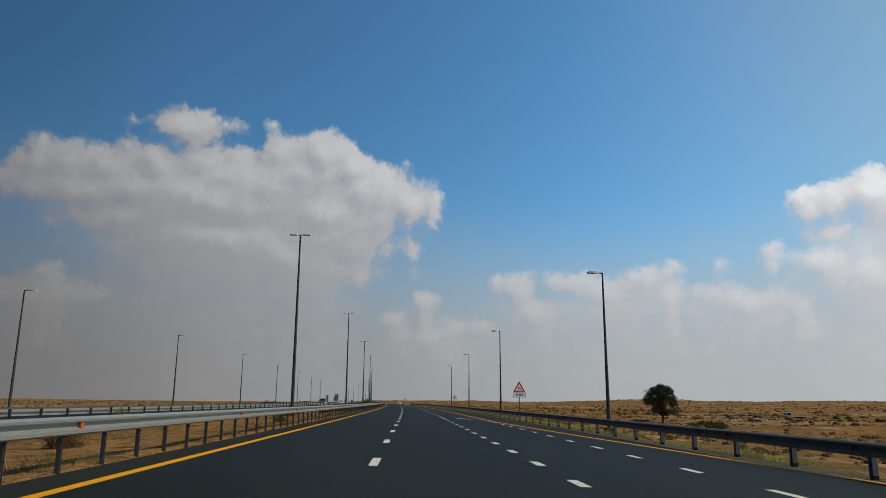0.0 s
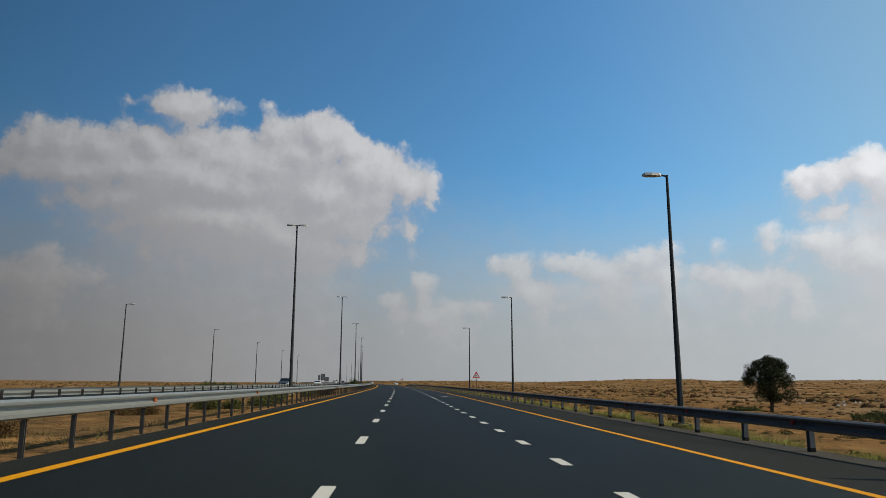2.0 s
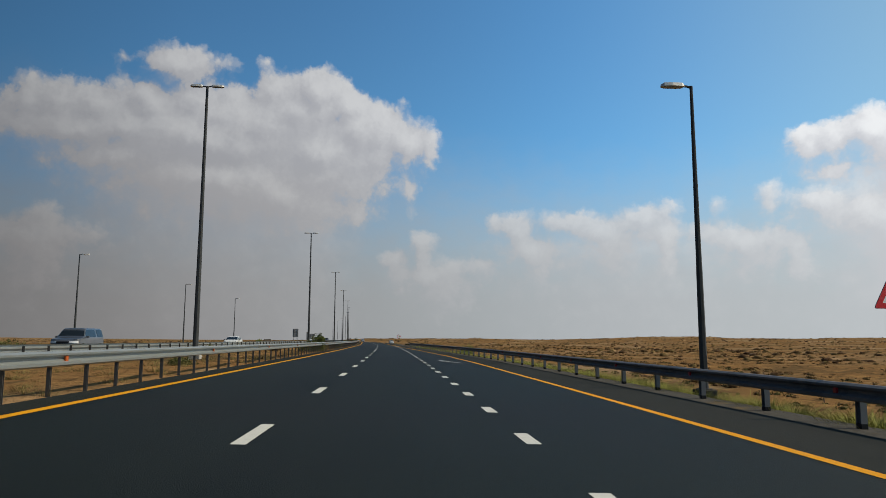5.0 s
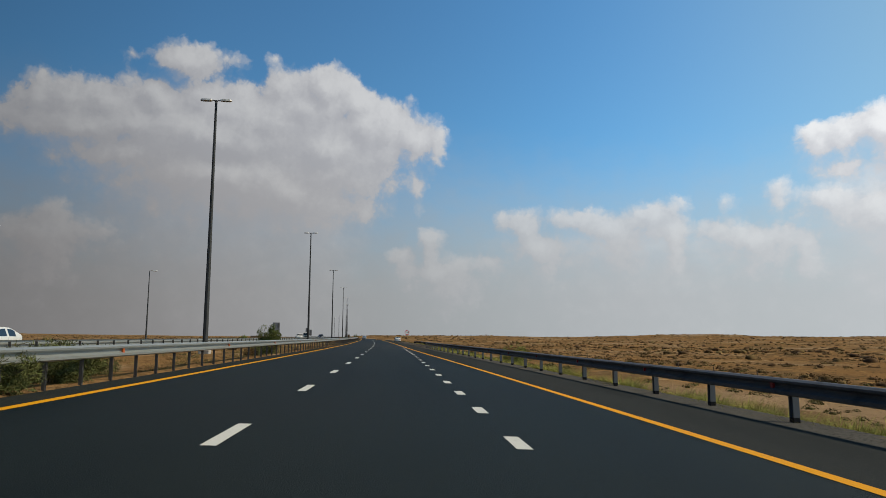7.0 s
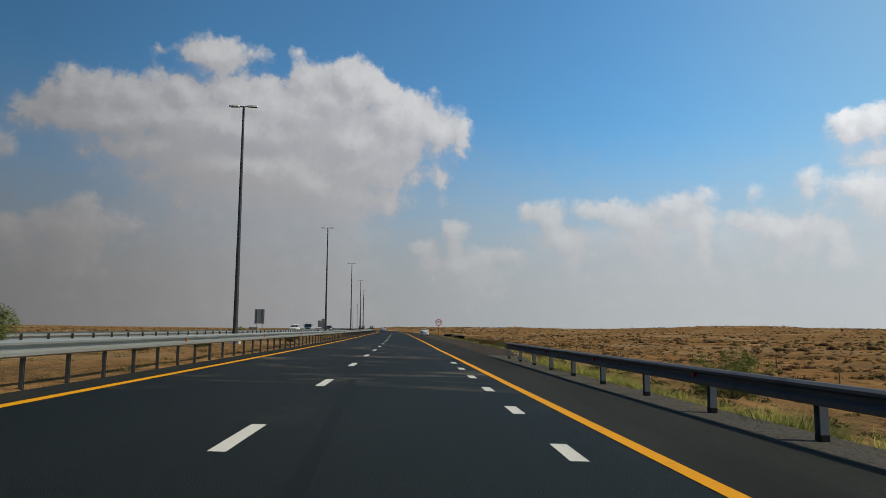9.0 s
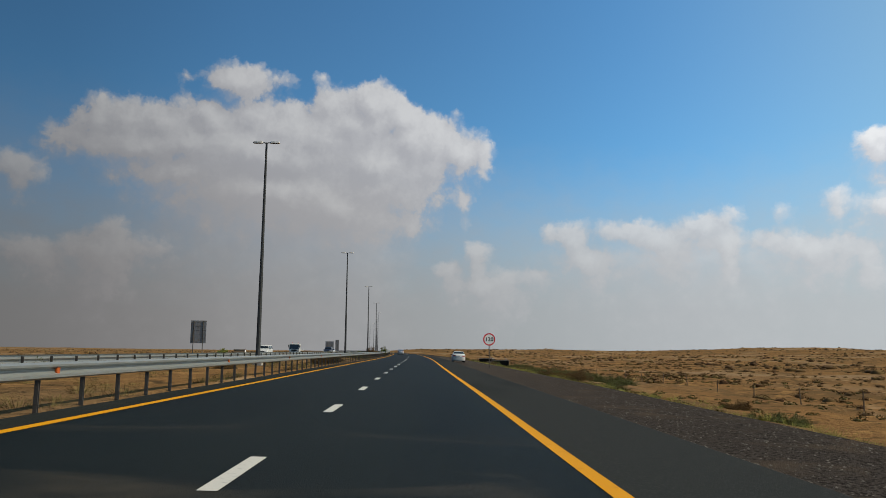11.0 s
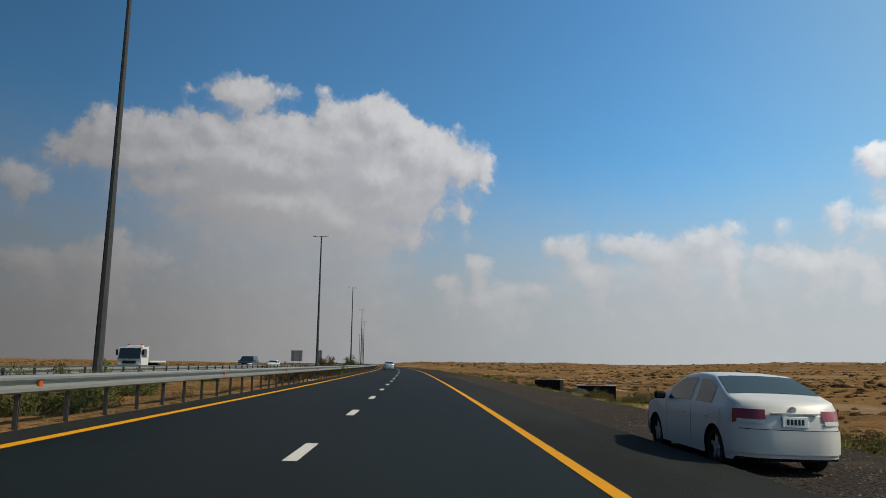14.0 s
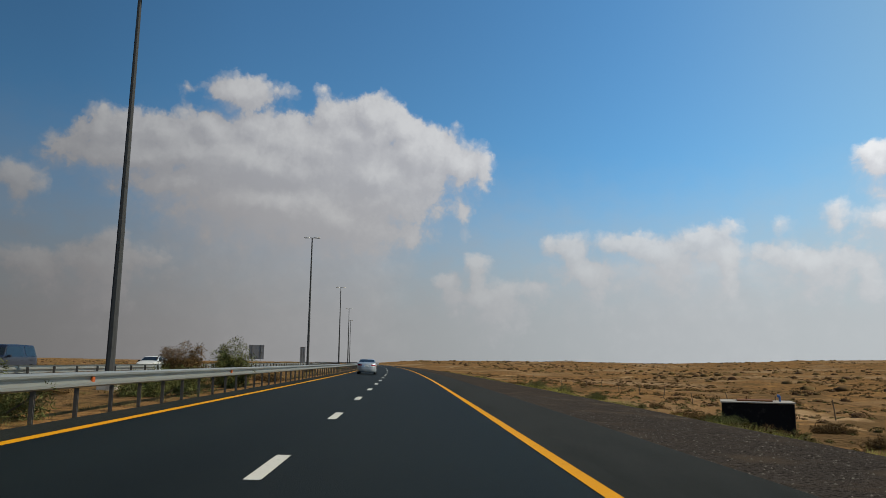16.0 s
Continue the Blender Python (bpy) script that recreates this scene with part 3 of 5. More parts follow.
guard_rail("galvanised steel W-beam guard rail on slender posts", -24, 1200, lambda s: -5.03, left_base, -1, 1.72, post_left, POST_STEEL, orange, 7, 490, GALVANISED)
guard_rail("galvanised steel W-beam guard rail with red reflectors", -23.56, RAIL_END, rail_u, right_base, 1, 3.16, post_right, SHADED_STEEL, red, 2, 540, SHADED_STEEL, post_foot, 0.625, 0.75)
guard_rail("galvanised guard rail of the opposite carriageway, seen from behind", 0, 1200, lambda s: -13.4, lambda s: 0.17, 1, 2.15, post_back, POST_STEEL, None, 6, 600, GALVANISED)


# ---- lamp posts ----
def lamp_post(label, height, arms, low=0.17, high=0.075, group="", plinth=0.22, stone=None):
    lamp = thing("street_lamp", label, "street lamp", Matrix.Identity(4), group)
    bm = bmesh.new()
    box(bm, (-low - 0.16, -low - 0.16, -0.7), (low + 0.16, low + 0.16, plinth), 0.03)
    part("base", from_bm("base", bm, stone or CONCRETE), lamp)
    part("foot_plate", box_mesh("foot_plate", (-low - 0.06, -low - 0.06, plinth), (low + 0.06, low + 0.06, plinth + 0.025), POLE_STEEL, 0.005), lamp)
    part("pole", tube_mesh("pole", [(0, 0, -0.05), (0, 0, height * 0.4), (0, 0, height * 0.4 + 0.02), (0, 0, height)],
                           [low, low * 0.62 + high * 0.38, low * 0.58 + high * 0.38, high], POLE_STEEL, 8), lamp)
    part("service_door", box_mesh("service_door", (-0.06, -low - 0.012, 0.6), (0.06, -low * 0.9, 1.2), POLE_STEEL, 0.006), lamp)
    for side in arms:
        part("arm", tube_mesh("arm", [(0, 0, height - 0.06), (side * 0.14, 0, height - 0.015), (side * 0.34, 0, height)], [0.045, 0.04, 0.04], POLE_STEEL, 6), lamp)
        prof = [(0.26, 0.09), (0.34, 0.14), (0.65, 0.16), (0.92, 0.12), (1.0, 0.06)]
        verts, faces = [], []
        for x, w in prof:
            for y, z in ((-w, 0), (w, 0), (w * 0.8, 0.09), (-w * 0.8, 0.09)):
                verts.append((side * x, y, height - 0.045 + z * (1.3 if w > 0.1 else 0.8)))
        for k in range(len(prof) - 1):
            for j in range(4):
                f = (k * 4 + j, k * 4 + (j + 1) % 4, k * 4 + 4 + (j + 1) % 4, k * 4 + 4 + j)
                faces.append(f if side > 0 else f[::-1])
        faces += [(0, 1, 2, 3), (19, 18, 17, 16)]
        head = part("lamp_head", mesh("lamp_head", verts, faces, LAMP_HOUSING), lamp)
        part("glass", box_mesh("glass", (min(side * 0.45, side * 0.9), -0.1, height - 0.07), (max(side * 0.45, side * 0.9), 0.1, height - 0.046), LAMP_GLASS, 0.008), head)
    return lamp


median_lamp = lamp_post("tall grey tapered double-arm street lamp in the sandy median", 16.4, (-1, 1), group="median street lamps")
for k in range(0, 13):
    at = facing(64.78 + 59.724 * k, -9.675, 0.12)
    if k == 0:
        median_lamp.matrix_basis = at
    else:
        copy_thing(median_lamp, at)
right_lamp = lamp_post("grey tapered single-arm street lamp behind the guard rail", 9.85, (-1,), 0.12, 0.05, "roadside street lamps", 0.16, DARK_CONCRETE)
for k, (s, u) in enumerate(((44.0, 13.0), (82.3, 11.35), (123.7, 11.5), (163.5, 11.35))):
    at = facing(s, u, -0.42)
    if k == 0:
        right_lamp.matrix_basis = at
    else:
        copy_thing(right_lamp, at)
left_lamp = lamp_post("grey tapered single-arm street lamp beyond the opposite carriageway", 9.9, (1,), 0.12, 0.05, "far side street lamps")
for k in range(7):
    at = facing(97.8 + 39.8 * (k - 1), -30.5, 0.05)
    if k == 0:
        left_lamp.matrix_basis = at
    else:
        copy_thing(left_lamp, at)


# ---- road signs ----
def disc(radius, sides=40, y=0.0):
    return [(math.cos(i / sides * math.tau) * radius, y, math.sin(i / sides * math.tau) * radius) for i in range(sides)]


def plate(name, outline, thick, mat, y=0.0):
    """A flat plate with an outline in x and z; its face looks back along -y."""
    n = len(outline)
    verts = [(x, y, z) for x, z in outline] + [(x, y + thick, z) for x, z in outline]
    faces = [tuple(range(n)), tuple(range(2 * n - 1, n - 1, -1))] + [(i, i + n, (i + 1) % n + n, (i + 1) % n) for i in range(n)]
    return mesh(name, verts, faces, mat)


def ring(name, outer, inner, thick, mat, y=0.0):
    n = len(outer)
    verts = [(x, y, z) for x, z in outer] + [(x, y, z) for x, z in inner] + [(x, y + thick, z) for x, z in outer] + [(x, y + thick, z) for x, z in inner]
    faces = []
    for i in range(n):
        j = (i + 1) % n
        faces += [(i, j, n + j, n + i), (i, 2 * n + i, 2 * n + j, j), (n + i, n + j, 3 * n + j, 3 * n + i)]
    return mesh(name, verts, faces, mat)


def lettering(name, text, size, mat, x, z, y, wide=1.0, bold=0.022):
    data = bpy.data.curves.new(name, "FONT")
    data.body, data.size, data.align_x, data.align_y = text, size, "CENTER", "CENTER"
    data.extrude, data.offset = 0.002, size * bold
    ob = new(name, data)
    scene.view_layers[0].update()
    me = bpy.data.meshes.new_from_object(ob.evaluated_get(bpy.context.evaluated_depsgraph_get()))
    bpy.data.objects.remove(ob)
    me.materials.clear()
    me.materials.append(mat)
    me.transform(pose(x, y, z, 90, 0, 0) @ Matrix.Diagonal((wide, 1, 1, 1)))
    return me


def round_off(points, r, steps=4):
    """Rounds the corners of an outline."""
    out = []
    n = len(points)
    for i in range(n):
        p, a, b = Vector(points[i]), Vector(points[i - 1]), Vector(points[(i + 1) % n])
        da, db = (a - p).normalized() * r, (b - p).normalized() * r
        for k in range(steps + 1):
            t = k / steps
            out.append(tuple((p + da) * (1 - t) ** 2 + p * 2 * t * (1 - t) + (p + db) * t ** 2))
    return out


def triangle_sign(label, at, high, lower, side_mm=0.98):
    """A red-bordered triangle on a post; lower: with a distance plate."""
    sign = thing("road_sign", label, "road sign", at)
    part("post", tube_mesh("post", [(0, 0.05, -0.6), (0, 0.05, high + 0.4)], [0.038, 0.038], POST_STEEL, 10), sign)
    h = side_mm * 0.866
    def tri(k, r):
        c = h / 3
        pts = [(-side_mm / 2 * k, high + c - c * k), (side_mm / 2 * k, high + c - c * k), (0, high + c + (h - c) * k)]
        return round_off(pts, r)
    part("sign_panel", plate("sign_panel", tri(1.0, 0.07), 0.012, SIGN_BACK, 0.0), sign)
    part("red_border", ring("red_border", tri(0.985, 0.068), tri(0.66, 0.03), 0.004, SIGN_RED, -0.005), sign)
    part("white_field", plate("white_field", tri(0.67, 0.03), 0.003, SIGN_WHITE, -0.003), sign)
    a = h / 3 + high
    b = a - 0.14
    part("straight_arrow", plate("straight_arrow", [(-0.115, b), (-0.065, b), (-0.065, b + 0.2), (-0.03, b + 0.2), (-0.09, b + 0.3), (-0.15, b + 0.2), (-0.115, b + 0.2)], 0.003, SIGN_BLACK, -0.008), sign)
    part("bent_arrow", plate("bent_arrow", [(0.10, b), (0.155, b), (0.155, b + 0.08), (0.105, b + 0.155), (0.14, b + 0.185), (0.01, b + 0.215), (0.03, b + 0.085), (0.065, b + 0.12), (0.10, b + 0.06)], 0.003, SIGN_BLACK, -0.008), sign)
    if lower:
        w, z0, z1 = 0.6, high - 0.5, high - 0.02
        pts = round_off([(-w, z0), (w, z0), (w, z1), (-w, z1)], 0.05)
        panel = part("distance_plate", plate("distance_plate", pts, 0.012, SIGN_WHITE, 0.0), sign, "white distance plate with black border")
        inner = round_off([(-w + 0.02, z0 + 0.02), (w - 0.02, z0 + 0.02), (w - 0.02, z1 - 0.02), (-w + 0.02, z1 - 0.02)], 0.045)
        part("border", ring("border", pts, inner, 0.003, SIGN_BLACK, -0.004), panel)
        part("distance_text", lettering("distance_text", "125m", 0.26, SIGN_BLACK, 0.11, (z0 + z1) / 2, -0.004, 1.05, 0.010), panel, "black lettering 125m")
        z = (z0 + z1) / 2 - 0.02
        meem = [(-0.30, z - 0.12), (-0.26, z - 0.12), (-0.26, z - 0.01), (-0.2, z), (-0.19, z + 0.06), (-0.24, z + 0.08), (-0.28, z + 0.05), (-0.30, z)]
        part("arabic_letter", plate("arabic_letter", meem, 0.003, SIGN_BLACK, -0.006), panel)
    return sign


triangle_sign("red-bordered merge warning triangle with a white 125m plate", facing(66.5, 11.0, -0.42, 5), 2.62, True, 1.16)
triangle_sign("red-bordered triangular merge warning sign on a post", facing(154.9, 11.4, -0.42, 5), 2.25, False, 1.08)

limit = thing("speed_limit_sign", "round white 120 speed limit sign with red border on a post", "road sign", facing(379.3, 8.42, -0.36, 5))
part("post", tube_mesh("post", [(0, 0.05, -0.5), (0, 0.05, 3.1)], [0.04, 0.04], POST_STEEL, 10), limit)
part("sign_panel", plate("sign_panel", [(x, z + 2.66) for x, y, z in disc(0.585)], 0.012, SIGN_BACK, 0.0), limit)
part("red_border", ring("red_border", [(x, z + 2.66) for x, y, z in disc(0.583)], [(x, z + 2.66) for x, y, z in disc(0.475)], 0.004, SIGN_RED, -0.005), limit)
part("white_field", plate("white_field", [(x, z + 2.66) for x, y, z in disc(0.48)], 0.003, SIGN_WHITE, -0.003), limit)
part("number", lettering("number", "120", 0.50, SIGN_BLACK, 0.0, 2.66, -0.004, 1.08), limit, "black numerals 120")


def sign_back(label, at, wide, high, low, posts):
    sign = thing("traffic_sign", label, "traffic sign", at)
    pts = round_off([(-wide / 2, low), (wide / 2, low), (wide / 2, low + high), (-wide / 2, low + high)], 0.06)
    panel = part("sign_panel", plate("sign_panel", pts, 0.02, SIGN_BACK, 0.06), sign)
    for z in np.linspace(low + 0.25, low + high - 0.25, max(2, round(high / 0.55))):
        part("stiffener", box_mesh("stiffener", (-wide / 2 + 0.04, 0.03, z - 0.03), (wide / 2 - 0.04, 0.058, z + 0.03), SIGN_BACK), panel)
    for x in posts:
        part("post", tube_mesh("post", [(x, 0, -0.8), (x, 0, low + high - 0.05)], [0.055, 0.055], POST_STEEL, 10), sign)
    return sign


sign_back("grey back of a tall traffic sign on two posts", facing(410.6, -28.6, 0.0, 8), 2.05, 3.1, 2.1, (-0.62, 0.62))
sign_back("grey back of a square traffic sign on two posts", facing(630.2, -30.8, 0.0, 4), 3.6, 3.4, 1.7, (-1.0, 1.0))
sign_back("narrow grey back of a distant traffic sign", facing(800.0, -30.8, 0.0, 4), 2.4, 7.5, 0.6, (-0.5, 0.5))


# ---- plants ----
def unit(a):
    return a / np.maximum(np.linalg.norm(a, axis=1, keepdims=True), 1e-6)


def foliage(rng, clumps, leaf, per, spread, slim=0.26):
    """Small leaves round clump centres: verts and faces."""
    centre = np.repeat(np.array([c for c, r in clumps], float), per, 0)
    radius = np.repeat(np.array([r for c, r in clumps], float), per)[:, None]
    n = len(centre)
    d = unit(rng.normal(0, 1, (n, 3)))
    p = centre + d * radius * (0.45 + 0.6 * rng.random((n, 1)))
    a = unit(rng.normal(0, 1, (n, 3)) + d * spread)
    b = unit(np.cross(a, rng.normal(0, 1, (n, 3))))
    size = leaf * (0.6 + 0.8 * rng.random((n, 1)))
    verts = np.stack([p - a * size * 0.5, p + b * size * slim, p + a * size, p - b * size * slim], 1)
    return verts.reshape(-1, 3), np.arange(4 * n).reshape(-1, 4)


def blades(rng, spots, high, count, lean, wide=0.02):
    """Tufts of thin blades at the spots (x, y, z, scale)."""
    spots = np.repeat(np.array(spots, float), count, 0)
    n, k = len(spots), spots[:, 3:4]
    a, r = rng.random((n, 1)) * math.tau, rng.random((n, 1)) ** 0.6 * 0.35 * k
    h = high * k * (0.4 + 0.8 * rng.random((n, 1)))
    flat = np.hstack([np.cos(a), np.sin(a), 0 * a])
    up = np.array([[0, 0, 1.0]])
    base = spots[:, :3] + flat * r - up * 0.03
    out = flat * lean * h * (0.4 + rng.random((n, 1))) * (0.4 + r / (0.35 * k))
    side = np.hstack([-np.sin(a + 0.6), np.cos(a + 0.6), 0 * a]) * wide * k * (0.7 + rng.random((n, 1)))
    verts = np.stack([base - side, base + side, base + out + up * h], 1)
    return verts.reshape(-1, 3), np.arange(3 * n).reshape(-1, 3)


RNG = np.random.default_rng(7)


def bush(label, s, u, wide, high, mat=None, seed=1, leaf=0.045, per=95):
    rng = np.random.default_rng(seed)
    z = ground_z(s, u)
    ob = thing("bush", label, "bush", facing(s, u, z))
    stems_v, stems_f = [], []
    clumps = []
    for k in range(int(10 + 8 * wide)):
        a, r = rng.random() * math.tau, math.sqrt(rng.random()) * wide * 0.48
        h = high * (0.25 + 0.7 * rng.random()) * (1.0 - 0.45 * (r / (wide * 0.5)) ** 2)
        tip = (math.cos(a) * r, math.sin(a) * r, h)
        v, f = tube([(math.cos(a) * r * 0.2, math.sin(a) * r * 0.2, -0.05), (math.cos(a) * r * 0.65, math.sin(a) * r * 0.65, h * 0.55), tip], [0.018, 0.012, 0.005], 4)
        n = len(stems_v)
        stems_v += v
        stems_f += [tuple(i + n for i in q) for q in f]
        clumps.append((tip, 0.16 + 0.12 * high * rng.random()))
        clumps.append((tuple(0.7 * c for c in tip), 0.16 + 0.12 * high * rng.random()))
        clumps.append(((tip[0] * 0.85, tip[1] * 0.85, tip[2] * 0.35), 0.15 + 0.10 * high * rng.random()))
    part("woody_stem", mesh("woody_stem", stems_v, stems_f, BARK), ob)
    part("foliage", sheet("foliage", *foliage(rng, clumps, leaf * 1.9, per, 1.3, 0.09), mat or LEAF_BUSH), ob)
    return ob


bush("wind-blown green desert bush beside the opposite guard rail", 276.7, -11.0, 3.1, 2.5, LEAF_GREEN, seed=2, leaf=0.045, per=420)
bush("dark green bush leaning against the guard rail", 486.6, -6.0, 2.0, 2.2, seed=3, per=260)
bush("rounded brown-green bush in the sandy median", 490.5, -9.2, 2.3, 2.2, SCRUB, seed=4, per=260)
bush("dark low bush against the guard rail posts", 478.0, -6.3, 2.6, 1.0, seed=5)
bush("dark low bush against the guard rail posts", 481.0, -6.3, 2.4, 1.0, seed=15)
bush("dry brown bush against the guard rail posts", 119.2, -6.0, 2.2, 1.0, SCRUB, seed=6)
bush("green low bush against the guard rail posts", 212.4, -6.0, 2.8, 1.05, seed=7)
for s, u, wide, high, dry in ((213.8, -6.2, 2.2, 1.0, 0), (216.0, -6.0, 2.0, 1.05, 0), (219.5, -7.0, 2.4, 0.9, 0), (412.8, -6.5, 2.6, 0.95, 0), (415.0, -6.7, 2.2, 1.0, 0), (421.8, -8.4, 3.2, 0.9, 0),
                              (440.0, -6.3, 2.6, 1.1, 1), (447.0, -6.1, 2.6, 1.0, 1), (449.6, -6.0, 1.8, 0.95, 1), (460.0, -6.2, 2.0, 1.0, 1), (464.0, -6.1, 3.0, 1.2, 0), (468.5, -6.2, 2.4, 1.1, 0),
                              (243.5, -6.0, 2.0, 0.95, 0), (86.2, -7.3, 1.2, 0.5, 0), (88.2, -6.7, 0.9, 0.5, 0), (92.0, -6.2, 1.0, 0.5, 0), (96.6, -6.5, 1.4, 0.55, 0), (100.8, -7.0, 1.8, 0.7, 0)):
    bush("dry brown bush against the guard rail posts" if dry else "green low bush against the guard rail posts", s, u, wide, high, SCRUB if dry else LEAF_BUSH, seed=int(s), per=90)
bush("dark low bush against the guard rail posts", 374.0, -6.0, 2.2, 1.0, SCRUB, seed=8)
bush("green low bush against the guard rail posts", 376.5, -6.3, 1.9, 0.95, seed=9)
bush("dry round bush in the sandy median", 381.7, -6.1, 1.2, 0.6, SCRUB, seed=10)
bush("yellow-flowered pale green bush on the sand", 292.0, 18.6, 4.6, 2.9, LEAF_PALE, seed=11, per=150, leaf=0.06)
for k in range(50):
    s, u = -10 + 12.8 * k + RNG.random() * 9, -5.9 - 6.6 * RNG.random()
    dry = RNG.random() < 0.45
    bush("dry brown desert bush in the sandy median" if dry else "small green desert bush in the sandy median", s, u, 0.7 + 1.1 * RNG.random(), 0.35 + 0.45 * RNG.random(),
         SCRUB if dry else LEAF_BUSH, seed=20 + k, per=48)
for k in range(26):
    s, u = 330 + 8.5 * k + RNG.random() * 7, 16.0 + 6.0 * RNG.random()
    bush("dark green low bush along the foot of the gravel verge", s, u, 1.5 + 1.8 * RNG.random(), 0.5 + 0.5 * RNG.random(), LEAF_BUSH if RNG.random() < 0.65 else SCRUB, seed=90 + k, per=62, leaf=0.05)

for s, u, wide, high, dry in ((461.7, 18.2, 3.0, 0.95, 0), (461.1, 18.9, 2.6, 0.8, 0), (464.5, 22.4, 2.6, 0.9, 0), (465.3, 24.1, 3.2, 0.9, 0), (464.7, 25.3, 2.6, 0.8, 0), (472.5, 19.9, 3.0, 0.6, 0), (470.6, 21.0, 2.6, 0.6, 1), (462.7, 25.4, 2.4, 0.7, 1),
                              (486.0, 17.6, 2.8, 0.6, 1), (488.6, 16.8, 2.2, 0.5, 0), (495.5, 18.0, 2.6, 0.6, 1), (497.0, 23.5, 3.0, 0.7, 0), (485.0, 22.5, 2.8, 0.6, 1), (492.5, 24.5, 2.4, 0.6, 1)):
    bush("dry brown bush on the sand beside the track" if dry else "dark green bush on the sand beside the track", s, u, wide, high, SCRUB if dry else LEAF_BUSH, seed=int(7 * s), per=80)

for k in range(34):
    s, u = 381 + 1.75 * k + 1.2 * RNG.random(), 21.0 + 0.9 * math.sin(k * 0.9) + 0.7 * RNG.random()
    bush("dense dark green low bush in a row below the gravel verge", s, u, 2.2 + 1.6 * RNG.random(), 0.65 + 0.45 * RNG.random(), LEAF_BUSH if RNG.random() < 0.8 else SCRUB, seed=300 + k, per=46, leaf=0.05)

spots = []
for _ in range(8200):
    s = -20 + 312 * RNG.random()
    u = rail_u(s) + 0.58 + abs(RNG.normal(0, 1.0))
    thick = lumps(s, u, 1.5, 21) + 0.25 * RNG.random() - np.interp(s, (0, 60, 150, 240), (0.0, -0.35, -0.35, -0.2))
    if thick < 0:
        continue
    spots.append((*on_road(s, u, ground_z(s, u)), (0.35 + 0.5 * RNG.random()) * (0.7 + min(0.9, 1.6 * thick))))
for _ in range(900):
    s = 300 + 290 * RNG.random()
    u = 11.5 + abs(RNG.normal(0, 3.0))
    if lumps(s, u, 3.2, 23) + 0.35 * RNG.random() < 0.03:
        continue
    spots.append((*on_road(s, u, ground_z(s, u)), 0.5 + 0.5 * RNG.random()))
tagged(new("roadside_grass", sheet("roadside_grass", *blades(RNG, spots, 0.40, 100, 1.0, 0.0060), GRASS)), "yellow-green dry grass tufts beside the road", "grass", kind="stuff")
spots = []
for _ in range(2600):
    s, u = -20 + 600 * RNG.random(), -5.25 - 7.8 * RNG.random() ** 1.4
    if lumps(s, u, 2.2, 25) + 0.3 * RNG.random() < 0.08:
        continue
    spots.append((*on_road(s, u, ground_z(s, u)), 0.5 + 0.6 * RNG.random()))
tagged(new("median_grass", sheet("median_grass", *blades(RNG, spots, 0.26, 90, 1.1, 0.0035), STRAW)), "dry grass tufts on the sand of the median", "grass", kind="stuff")


def scrub(name, label, count, s_from, s_to, u_from, u_to, size, leaves, mat, core=0.8):
    """Low desert plants, too many to count."""
    centres, sizes = [], []
    while len(centres) < count:
        s, u = s_from + (s_to - s_from) * RNG.random(), u_from + (u_to - u_from) * RNG.random() ** 1.35
        if lumps(s, u, 30, 12) + 0.7 * RNG.random() < 0.12:
            continue
        centres.append(on_road(s, u, ground_z(s, u)))
        sizes.append(size * (0.4 + 1.0 * RNG.random() ** 2))
    # a low lumpy mound each, with a ragged fringe of small leaves
    m = len(centres)
    base, k0 = np.array(centres)[:, None, :], np.array(sizes)[:, None, None] * core
    ring = np.arange(7) / 7 * math.tau
    rows = []
    for r, h in ((1.0, -0.12), (0.92, 0.22), (0.58, 0.47)):
        flat = np.stack([np.cos(ring), np.sin(ring), 0 * ring], 1)[None] * r * (0.7 + 0.55 * RNG.random((m, 7, 1)))
        rows.append(base + k0 * (flat + np.array([0, 0, 1.0]) * h * (0.7 + 0.6 * RNG.random((m, 7, 1)))))
    rows.append(base + k0 * np.array([0, 0, 1.0]) * (0.45 + 0.2 * RNG.random((m, 1, 1))))
    dome = np.concatenate(rows, 1)
    tris = [q for g in range(2) for j in range(7) for q in ((g * 7 + j, g * 7 + (j + 1) % 7, g * 7 + 7 + j), (g * 7 + (j + 1) % 7, g * 7 + 7 + (j + 1) % 7, g * 7 + 7 + j))]
    tris += [(14 + j, 14 + (j + 1) % 7, 21) for j in range(7)]
    faces = (np.array(tris)[None] + 22 * np.arange(m)[:, None, None]).reshape(-1, 3)
    c, k = np.repeat(np.array(centres), leaves, 0), np.repeat(np.array(sizes), leaves)[:, None]
    n = len(c)
    a, t = RNG.random((n, 1)) * math.tau, RNG.random((n, 1)) ** 0.4
    flat = np.hstack([np.cos(a), np.sin(a), 0 * a])
    p = c + flat * t * k + np.array([[0, 0, 1.0]]) * 0.55 * k * (1 - t ** 2.4)
    q = unit(flat * 0.6 + np.array([[0, 0, 0.7]]) + RNG.normal(0, 0.4, (n, 3))) * 0.19 * k
    side = unit(np.cross(q, RNG.normal(0, 1, (n, 3)))) * 0.05 * k
    verts = np.concatenate([dome.reshape(-1, 3), np.stack([p - q * 0.7 - side, p - q * 0.5 + side, p + q], 1).reshape(-1, 3)])
    faces = np.concatenate([faces, 22 * m + np.arange(3 * n).reshape(-1, 3)])
    tagged(new(name, sheet(name, verts, faces, mat)), label, "scrub", kind="stuff")


